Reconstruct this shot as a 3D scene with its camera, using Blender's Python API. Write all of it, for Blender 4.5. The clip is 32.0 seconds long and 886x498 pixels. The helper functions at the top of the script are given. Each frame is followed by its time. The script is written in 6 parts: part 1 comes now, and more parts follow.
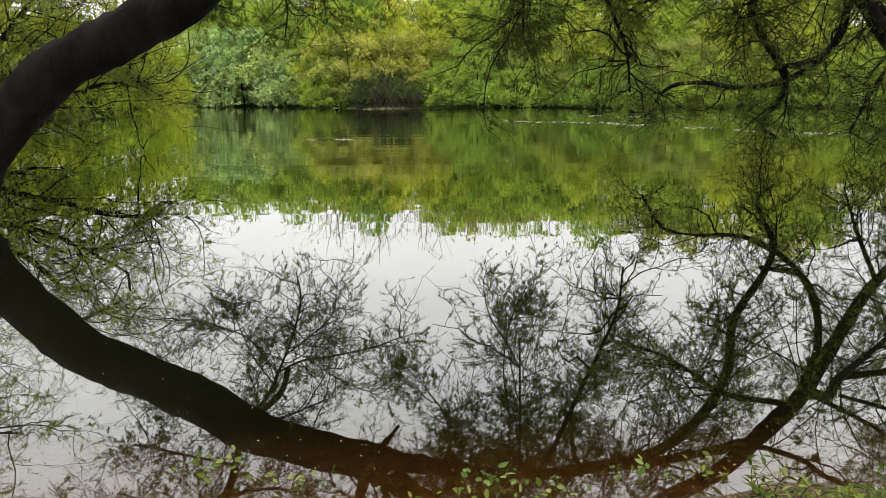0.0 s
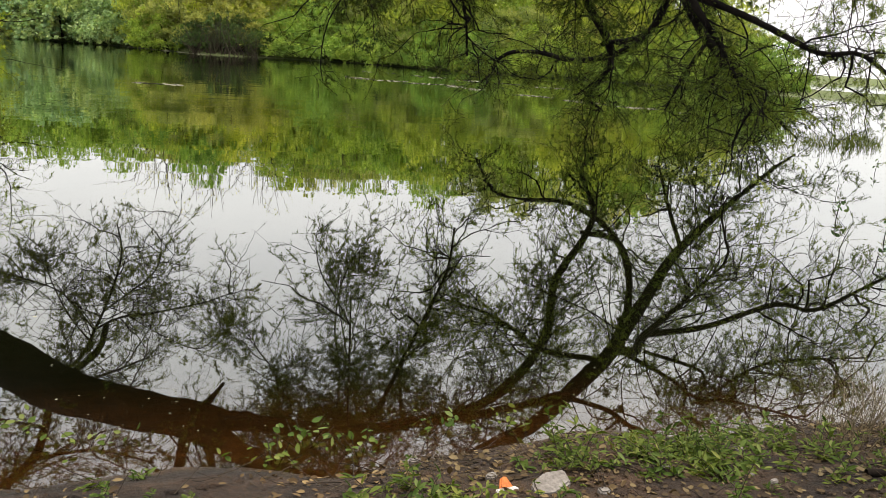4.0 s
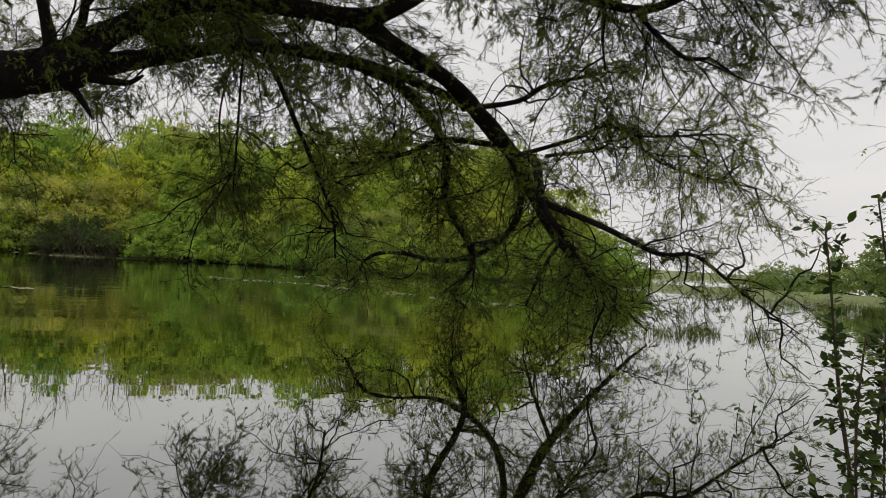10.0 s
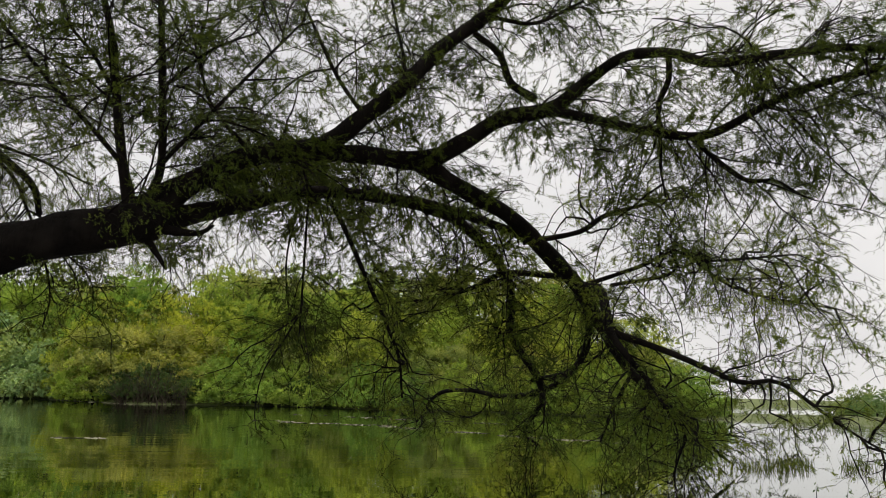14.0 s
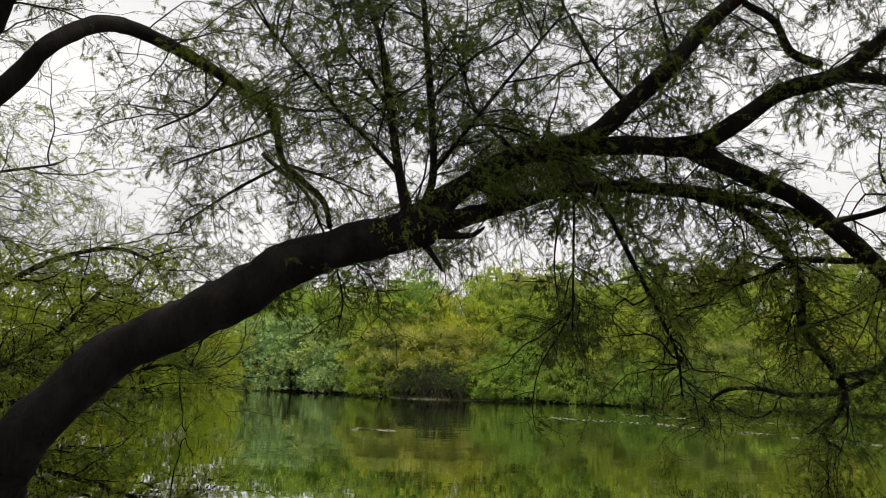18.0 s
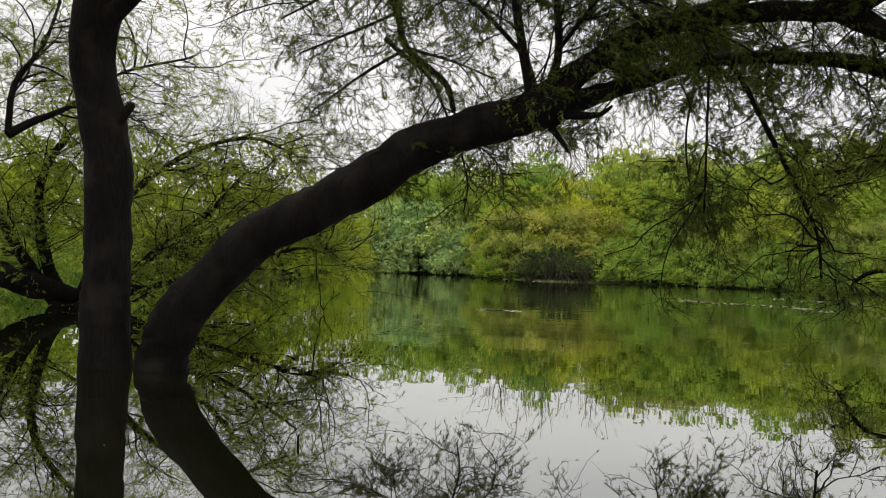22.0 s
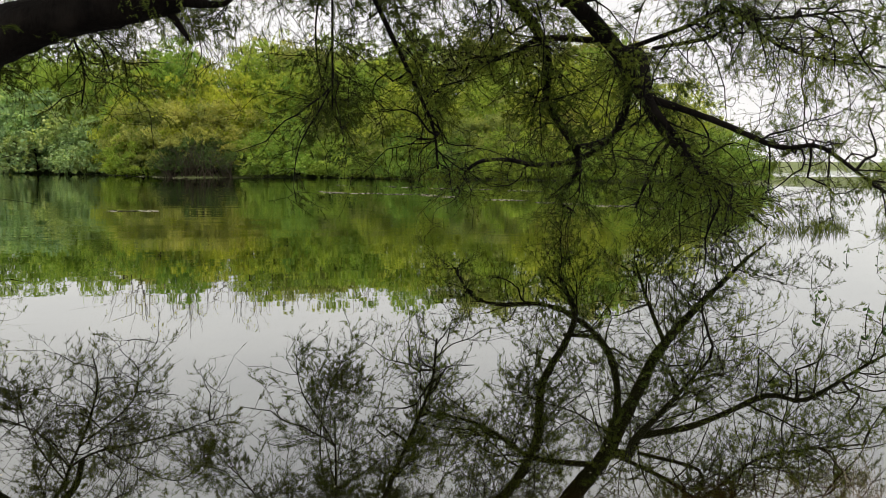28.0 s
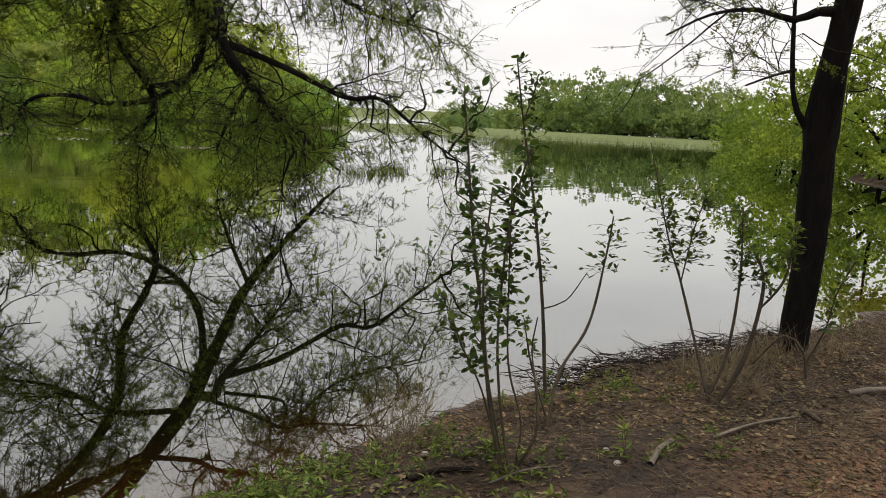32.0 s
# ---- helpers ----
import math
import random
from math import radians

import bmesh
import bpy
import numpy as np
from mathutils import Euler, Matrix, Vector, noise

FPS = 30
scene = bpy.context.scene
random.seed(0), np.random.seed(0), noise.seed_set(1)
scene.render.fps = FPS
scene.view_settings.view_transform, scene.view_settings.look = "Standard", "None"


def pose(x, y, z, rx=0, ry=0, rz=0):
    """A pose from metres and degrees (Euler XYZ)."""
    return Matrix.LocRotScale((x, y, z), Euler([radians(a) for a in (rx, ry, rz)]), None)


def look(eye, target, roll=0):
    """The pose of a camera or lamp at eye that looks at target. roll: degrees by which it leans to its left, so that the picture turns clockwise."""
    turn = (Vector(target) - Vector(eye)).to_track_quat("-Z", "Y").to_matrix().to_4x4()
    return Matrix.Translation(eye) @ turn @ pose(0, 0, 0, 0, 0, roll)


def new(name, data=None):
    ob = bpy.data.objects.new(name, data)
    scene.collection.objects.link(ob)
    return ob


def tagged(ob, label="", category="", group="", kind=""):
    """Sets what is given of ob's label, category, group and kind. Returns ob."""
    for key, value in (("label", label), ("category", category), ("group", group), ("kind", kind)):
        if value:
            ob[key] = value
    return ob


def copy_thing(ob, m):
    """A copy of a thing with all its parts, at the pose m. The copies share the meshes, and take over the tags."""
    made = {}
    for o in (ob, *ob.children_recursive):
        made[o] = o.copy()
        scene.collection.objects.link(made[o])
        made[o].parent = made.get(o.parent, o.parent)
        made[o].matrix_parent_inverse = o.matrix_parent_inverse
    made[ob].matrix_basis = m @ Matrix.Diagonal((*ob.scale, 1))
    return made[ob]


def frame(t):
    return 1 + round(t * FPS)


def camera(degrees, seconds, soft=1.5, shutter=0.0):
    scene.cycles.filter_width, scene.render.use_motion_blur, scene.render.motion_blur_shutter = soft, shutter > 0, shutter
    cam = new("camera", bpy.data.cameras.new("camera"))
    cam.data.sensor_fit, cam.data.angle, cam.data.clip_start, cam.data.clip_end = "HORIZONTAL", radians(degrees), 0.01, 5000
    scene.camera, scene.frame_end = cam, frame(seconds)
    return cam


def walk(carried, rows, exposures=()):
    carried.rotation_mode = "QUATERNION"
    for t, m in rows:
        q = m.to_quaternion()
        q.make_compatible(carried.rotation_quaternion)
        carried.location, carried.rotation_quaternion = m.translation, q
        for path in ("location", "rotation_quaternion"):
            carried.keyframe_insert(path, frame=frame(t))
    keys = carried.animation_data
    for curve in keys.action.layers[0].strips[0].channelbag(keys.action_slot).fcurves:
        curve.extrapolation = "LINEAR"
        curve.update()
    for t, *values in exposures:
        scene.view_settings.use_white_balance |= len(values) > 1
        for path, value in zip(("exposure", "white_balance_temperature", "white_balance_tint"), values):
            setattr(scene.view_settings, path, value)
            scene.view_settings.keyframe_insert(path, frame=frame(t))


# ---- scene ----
cam = camera(58.57, 32.0, soft=0.8)
PATH = [
    (0.0, 0.045, -0.015, 1.619, 78.53, 0.55, -0.31),
    (0.5, 0.059, -0.050, 1.601, 75.57, 0.69, -1.21),
    (1.0, 0.053, -0.066, 1.598, 73.08, 0.82, -2.12),
    (1.5, 0.073, -0.057, 1.591, 72.64, 0.44, -3.44),
    (2.0, 0.096, -0.020, 1.592, 72.99, 0.04, -4.61),
    (2.5, 0.115, -0.009, 1.594, 73.42, -1.17, -6.11),
    (3.0, 0.129, -0.018, 1.600, 73.75, -2.42, -7.95),
    (3.5, 0.126, -0.032, 1.607, 74.13, -3.19, -9.44),
    (4.0, 0.126, -0.032, 1.617, 75.82, -3.72, -11.32),
    (4.5, 0.117, -0.028, 1.640, 77.52, -3.59, -12.90),
    (6.5, 0.037, -0.029, 1.665, 79.70, -4.60, -19.28),
    (7.0, 0.033, -0.048, 1.683, 80.45, -4.84, -20.27),
    (7.5, 0.031, -0.052, 1.686, 81.36, -5.26, -21.13),
    (8.0, 0.035, -0.069, 1.682, 83.49, -5.17, -21.07),
    (8.5, 0.032, -0.101, 1.673, 85.84, -4.64, -21.12),
    (9.0, 0.033, -0.086, 1.673, 88.12, -3.70, -21.03),
    (9.5, 0.032, -0.081, 1.678, 89.35, -3.35, -20.86),
    (10.0, 0.037, -0.074, 1.674, 90.55, -3.40, -21.08),
    (10.5, 0.036, -0.062, 1.678, 91.79, -3.33, -21.04),
    (11.0, 0.048, -0.037, 1.668, 93.57, -3.18, -20.94),
    (11.5, 0.056, -0.024, 1.666, 95.41, -3.23, -20.90),
    (12.0, 0.059, -0.009, 1.665, 96.68, -3.17, -20.32),
    (12.5, 0.061, -0.015, 1.667, 97.52, -3.03, -19.76),
    (13.0, 0.062, 0.001, 1.669, 98.50, -2.59, -18.94),
    (13.5, 0.065, 0.018, 1.674, 99.43, -2.06, -17.63),
    (15.5, 0.036, 0.101, 1.697, 100.97, 0.10, -10.67),
    (16.0, 0.025, 0.124, 1.695, 100.60, 0.15, -7.97),
    (16.5, 0.016, 0.122, 1.694, 100.32, -0.08, -5.82),
    (17.0, 0.007, 0.152, 1.699, 100.54, -0.44, -3.41),
    (17.5, -0.007, 0.157, 1.698, 100.39, -0.98, -0.76),
    (18.0, -0.015, 0.157, 1.691, 99.38, -1.69, 2.86),
    (18.5, -0.029, 0.121, 1.684, 98.31, -1.77, 6.20),
    (19.0, -0.030, 0.129, 1.681, 97.20, -2.00, 8.38),
    (19.5, -0.038, 0.131, 1.679, 95.94, -2.00, 8.99),
    (20.0, -0.037, 0.134, 1.680, 95.18, -2.02, 10.54),
    (20.5, -0.039, 0.123, 1.681, 94.17, -2.00, 10.91),
    (21.0, -0.034, 0.109, 1.680, 92.37, -1.81, 11.26),
    (21.5, -0.031, 0.108, 1.673, 91.34, -1.72, 11.60),
    (22.0, -0.029, 0.101, 1.671, 90.71, -1.68, 11.85),
    (22.5, -0.024, 0.099, 1.668, 89.90, -1.60, 11.75),
    (23.0, -0.027, 0.097, 1.670, 89.06, -1.39, 11.57),
    (23.5, -0.026, 0.088, 1.673, 88.08, -1.20, 11.37),
    (24.0, -0.028, 0.075, 1.674, 86.61, -1.03, 10.67),
    (24.5, -0.024, 0.074, 1.671, 85.60, -0.84, 8.65),
    (25.0, -0.010, 0.070, 1.674, 85.57, -0.62, 6.15),
    (25.5, 0.010, 0.062, 1.679, 85.43, -0.40, 2.25),
    (27.5, 0.139, 0.079, 1.709, 83.96, 0.28, -8.31),
    (28.0, 0.151, 0.044, 1.713, 83.46, -0.43, -13.36),
    (28.5, 0.167, -0.023, 1.719, 82.85, -0.78, -17.90),
    (29.0, 0.156, -0.031, 1.716, 82.17, -0.94, -22.11),
    (29.5, 0.165, -0.025, 1.713, 81.82, -0.89, -25.76),
    (30.0, 0.173, -0.028, 1.715, 81.14, -1.12, -29.73),
    (30.5, 0.166, -0.039, 1.722, 80.00, -1.78, -33.38),
    (31.0, 0.152, -0.072, 1.735, 78.32, -2.72, -38.40),
    (31.5, 0.154, -0.137, 1.743, 78.21, -2.55, -41.90),
    (32.0, 0.158, -0.192, 1.783, 80.12, -3.06, -42.51),
]
EXPOSURES = [(t, e, 6800, 11) for t, e in ((0.0, 0.66), (3.0, 0.62), (4.5, 0.46), (7.0, -0.10), (9.0, -0.3), (13.0, -0.2), (16.0, -0.06), (19.0, 0.05), (22.0, 0.1), (24.0, 0.33), (26.0, 0.46), (28.0, 0.14), (29.0, -0.2), (30.0, -0.24), (32.0, 0.10))]
walk(cam, [(t, pose(x, y, z, a, b, c)) for t, x, y, z, a, b, c in PATH], EXPOSURES)

# ---------------------------------------------------------------- sky and light: bright overcast
world = bpy.data.worlds.new("overcast_sky")
scene.world = world
world.use_nodes = True
wn, wl = world.node_tree.nodes, world.node_tree.links
wn.clear()
w_out = wn.new("ShaderNodeOutputWorld")
w_bg = wn.new("ShaderNodeBackground")
w_sky = wn.new("ShaderNodeTexSky")
w_sky.sky_type, w_sky.sun_disc = "NISHITA", False
w_sky.sun_elevation, w_sky.sun_rotation = radians(82), radians(50)
w_sky.dust_density, w_sky.air_density = 4.0, 1.0
w_dim = wn.new("ShaderNodeMix")
w_dim.data_type, w_dim.blend_type = "RGBA", "MULTIPLY"
w_dim.inputs["Factor"].default_value = 1.0
w_dim.inputs["B"].default_value = (0.07, 0.07, 0.07, 1)
w_co = wn.new("ShaderNodeTexCoord")
w_map = wn.new("ShaderNodeMapping")
w_map.inputs["Scale"].default_value = (1.6, 1.6, 4.5)
w_noise = wn.new("ShaderNodeTexNoise")
w_noise.inputs["Scale"].default_value, w_noise.inputs["Detail"].default_value = 1.7, 5.0
w_ramp = wn.new("ShaderNodeValToRGB")
w_ramp.color_ramp.elements[0].position, w_ramp.color_ramp.elements[1].position = 0.30, 0.72
w_ramp.color_ramp.elements[0].color = (0.80, 0.81, 0.84, 1)
w_ramp.color_ramp.elements[1].color = (1.0, 1.0, 1.0, 1)
w_mix = wn.new("ShaderNodeMix")
w_mix.data_type = "RGBA"
w_mix.inputs["Factor"].default_value = 0.88
wl.new(w_co.outputs["Generated"], w_map.inputs["Vector"])
wl.new(w_map.outputs["Vector"], w_noise.inputs["Vector"])
wl.new(w_noise.outputs["Fac"], w_ramp.inputs["Fac"])
wl.new(w_sky.outputs["Color"], w_dim.inputs["A"])
wl.new(w_dim.outputs["Result"], w_mix.inputs["A"])
wl.new(w_ramp.outputs["Color"], w_mix.inputs["B"])
wl.new(w_mix.outputs["Result"], w_bg.inputs["Color"])
w_bg.inputs["Strength"].default_value = 1.12
wl.new(w_bg.outputs["Background"], w_out.inputs["Surface"])

sun_data = bpy.data.lights.new("sun", "SUN")
sun_data.energy, sun_data.angle, sun_data.color = 2.6, radians(24), (1.0, 0.96, 0.90)
sun = new("sun", sun_data)
sun.matrix_world = look((12, 30, 100), (0, 20, 0))

# ---------------------------------------------------------------- materials
def material(name):
    m = bpy.data.materials.new(name)
    m.use_nodes = True
    m.node_tree.nodes.clear()
    n, l = m.node_tree.nodes, m.node_tree.links
    out = n.new("ShaderNodeOutputMaterial")
    return m, n, l, out


def noise_node(n, l, scale, detail=4.0, stretch=(1, 1, 1), coords="Object", rough=0.55):
    co, mp, nz = n.new("ShaderNodeTexCoord"), n.new("ShaderNodeMapping"), n.new("ShaderNodeTexNoise")
    mp.inputs["Scale"].default_value = stretch
    nz.inputs["Scale"].default_value, nz.inputs["Detail"].default_value, nz.inputs["Roughness"].default_value = scale, detail, rough
    l.new(co.outputs[coords], mp.inputs["Vector"])
    l.new(mp.outputs["Vector"], nz.inputs["Vector"])
    return nz.outputs["Fac"]


def ramp(n, l, fac, stops):
    r = n.new("ShaderNodeValToRGB")
    e = r.color_ramp.elements
    while len(e) < len(stops):
        e.new(0.5)
    for k, (p, c) in zip(e, stops):
        k.position, k.color = p, (*c, 1)
    l.new(fac, r.inputs["Fac"])
    return r.outputs["Color"]


def mix(n, l, fac, a, b, mode="MIX"):
    m = n.new("ShaderNodeMix")
    m.data_type, m.blend_type = "RGBA", mode
    for key, v in (("Factor", fac), ("A", a), ("B", b)):
        s = m.inputs[key]
        if isinstance(v, bpy.types.NodeSocket):
            l.new(v, s)
        elif key == "Factor":
            s.default_value = v
        else:
            s.default_value = (*v, 1)
    return m.outputs["Result"]


def bump(n, l, height, strength, distance):
    b = n.new("ShaderNodeBump")
    b.inputs["Strength"].default_value, b.inputs["Distance"].default_value = strength, distance
    l.new(height, b.inputs["Height"])
    return b.outputs["Normal"]


def rough_material(name, stops, scale, stretch=(1, 1, 1), grain=40.0, rough=0.9, relief=0.02, second=None, spec=0.3):
    m, n, l, out = material(name)
    big = noise_node(n, l, scale, 6.0, stretch)
    fine = noise_node(n, l, grain, 5.0, stretch)
    col = ramp(n, l, big, stops)
    shade = ramp(n, l, fine, [(0.25, (0.55, 0.55, 0.55)), (0.75, (1.25, 1.25, 1.25))])
    col = mix(n, l, 1.0, col, shade, "MULTIPLY")
    if second:
        patch = ramp(n, l, noise_node(n, l, second[1], 3.0), [(0.52, (0, 0, 0)), (0.66, (1, 1, 1))])
        col = mix(n, l, patch, col, second[0])
    p = n.new("ShaderNodeBsdfPrincipled")
    l.new(col, p.inputs["Base Color"])
    p.inputs["Roughness"].default_value = rough
    p.inputs["Specular IOR Level"].default_value = spec
    both = n.new("ShaderNodeMath")
    both.operation = "ADD"
    l.new(big, both.inputs[0])
    l.new(fine, both.inputs[1])
    l.new(bump(n, l, both.outputs[0], 0.8, relief), p.inputs["Normal"])
    l.new(p.outputs["BSDF"], out.inputs["Surface"])
    return m


def leaf_material(name, dark, light, warm, trans=0.35, gloss=0.68):
    """Leaves: each leaf and each tree differs a little; light comes through."""
    m, n, l, out = material(name)
    geo, info = n.new("ShaderNodeNewGeometry"), n.new("ShaderNodeObjectInfo")
    col = ramp(n, l, geo.outputs["Random Per Island"], [(0.0, dark), (0.6, light), (1.0, warm)])
    patch = ramp(n, l, noise_node(n, l, 0.55, 3.0), [(0.35, (0.62, 0.70, 0.68)), (0.7, (1.30, 1.24, 1.02))])
    col = mix(n, l, 1.0, col, patch, "MULTIPLY")
    tree = ramp(n, l, info.outputs["Random"], [(0.0, (0.80, 0.92, 0.95)), (0.5, (1.0, 1.0, 1.0)), (1.0, (1.10, 1.04, 0.9))])
    col = mix(n, l, 1.0, col, tree, "MULTIPLY")
    p = n.new("ShaderNodeBsdfPrincipled")
    p.inputs["Roughness"].default_value, p.inputs["Specular IOR Level"].default_value = gloss, 0.14
    l.new(col, p.inputs["Base Color"])
    tr = n.new("ShaderNodeBsdfTranslucent")
    tcol = mix(n, l, 1.0, col, (1.25, 1.2, 0.6), "MULTIPLY")
    l.new(tcol, tr.inputs["Color"])
    ms = n.new("ShaderNodeMixShader")
    ms.inputs["Fac"].default_value = trans
    l.new(p.outputs["BSDF"], ms.inputs[1])
    l.new(tr.outputs["BSDF"], ms.inputs[2])
    l.new(ms.outputs["Shader"], out.inputs["Surface"])
    return m


# blacker than real bark: the trunks' backlit shade is put into the colour
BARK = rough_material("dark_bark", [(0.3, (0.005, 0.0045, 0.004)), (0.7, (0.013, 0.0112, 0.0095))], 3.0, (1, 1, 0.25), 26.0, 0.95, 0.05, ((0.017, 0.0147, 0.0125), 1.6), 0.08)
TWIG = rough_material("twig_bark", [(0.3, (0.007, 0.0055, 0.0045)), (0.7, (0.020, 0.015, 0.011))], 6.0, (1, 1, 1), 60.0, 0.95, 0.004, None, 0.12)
STEM = rough_material("green_brown_stem", [(0.3, (0.034, 0.026, 0.018)), (0.7, (0.078, 0.060, 0.034))], 12.0, (1, 1, 1), 90.0, 0.8, 0.002)
GREY_WOOD = rough_material("grey_dead_wood", [(0.3, (0.075, 0.062, 0.05)), (0.7, (0.17, 0.14, 0.11))], 8.0, (1, 1, 1), 60.0, 0.9, 0.004)
LITTER_WOOD = rough_material("damp_twig_litter", [(0.3, (0.030, 0.022, 0.016)), (0.7, (0.085, 0.062, 0.042))], 3.0, (1, 1, 1), 60.0, 0.9, 0.003)
DRY_GRASS = rough_material("dry_grass_straw", [(0.3, (0.13, 0.098, 0.052)), (0.7, (0.27, 0.215, 0.125))], 5.0, (1, 1, 1), 60.0, 0.85, 0.002)
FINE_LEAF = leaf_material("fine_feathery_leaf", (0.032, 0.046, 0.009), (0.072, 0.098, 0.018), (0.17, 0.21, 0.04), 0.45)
# paler copies of the fine leaf, with light on the sprays put in
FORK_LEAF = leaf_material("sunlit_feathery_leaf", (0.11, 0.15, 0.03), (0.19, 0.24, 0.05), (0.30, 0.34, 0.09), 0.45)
LOW_LEAF = leaf_material("lit_lime_feathery_leaf", (0.075, 0.108, 0.019), (0.145, 0.19, 0.034), (0.26, 0.31, 0.06), 0.48)
FEATHERY_LEAF = leaf_material("olive_feathery_leaf", (0.12, 0.175, 0.03), (0.20, 0.27, 0.045), (0.31, 0.37, 0.08), 0.38)
YELLOW_LEAF = leaf_material("yellow_green_leaf", (0.282, 0.367, 0.057), (0.432, 0.508, 0.098), (0.564, 0.592, 0.163), 0.4)
MID_LEAF = leaf_material("fresh_green_leaf", (0.207, 0.329, 0.065), (0.329, 0.461, 0.106), (0.451, 0.545, 0.163), 0.4)
OLIVE_LEAF = leaf_material("olive_green_leaf", (0.273, 0.31, 0.106), (0.395, 0.423, 0.146), (0.498, 0.498, 0.204), 0.4)
BLUE_LEAF = leaf_material("grey_green_leaf", (0.25, 0.356, 0.169), (0.385, 0.501, 0.248), (0.501, 0.577, 0.319), 0.35)
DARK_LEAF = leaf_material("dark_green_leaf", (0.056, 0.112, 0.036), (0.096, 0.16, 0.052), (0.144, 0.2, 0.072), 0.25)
# haze of the distance is put into this greyer leaf colour
SPIT_LEAF = leaf_material("hazy_green_leaf", (0.15, 0.22, 0.09), (0.23, 0.31, 0.13), (0.33, 0.39, 0.17), 0.3)
SAPLING_LEAF = leaf_material("sapling_leaf", (0.028, 0.050, 0.014), (0.062, 0.100, 0.025), (0.14, 0.19, 0.05), 0.45)
WILLOW_LEAF = leaf_material("olive_yellow_leaf", (0.207, 0.291, 0.033), (0.329, 0.414, 0.048), (0.451, 0.508, 0.081), 0.4)
WATERSIDE_LEAF = leaf_material("mid_green_leaf", (0.112, 0.179, 0.033), (0.204, 0.286, 0.056), (0.326, 0.398, 0.094), 0.4)
WEED_LEAF = leaf_material("bright_weed_leaf", (0.055, 0.085, 0.016), (0.11, 0.15, 0.03), (0.22, 0.24, 0.08), 0.30)

PALE_LEAF = rough_material("pale_floating_leaf", [(0.3, (0.13, 0.125, 0.07)), (0.7, (0.30, 0.29, 0.19))], 3.0, (1, 1, 1), 40.0, 0.7, 0.002)
LITTER = leaf_material("dead_leaf", (0.05, 0.032, 0.020), (0.12, 0.075, 0.04), (0.26, 0.18, 0.10), 0.1)
STONE = rough_material("grey_brown_stone", [(0.3, (0.16, 0.14, 0.12)), (0.7, (0.32, 0.29, 0.26))], 9.0, (1, 1, 1), 80.0, 0.85, 0.004)
ORANGE = rough_material("orange_glaze", [(0.3, (0.55, 0.14, 0.03)), (0.7, (0.75, 0.24, 0.06))], 20.0, (1, 1, 1), 120.0, 0.5, 0.001)
PALE = rough_material("dull_white", [(0.3, (0.48, 0.44, 0.40)), (0.7, (0.66, 0.62, 0.58))], 20.0, (1, 1, 1), 120.0, 0.7, 0.001)


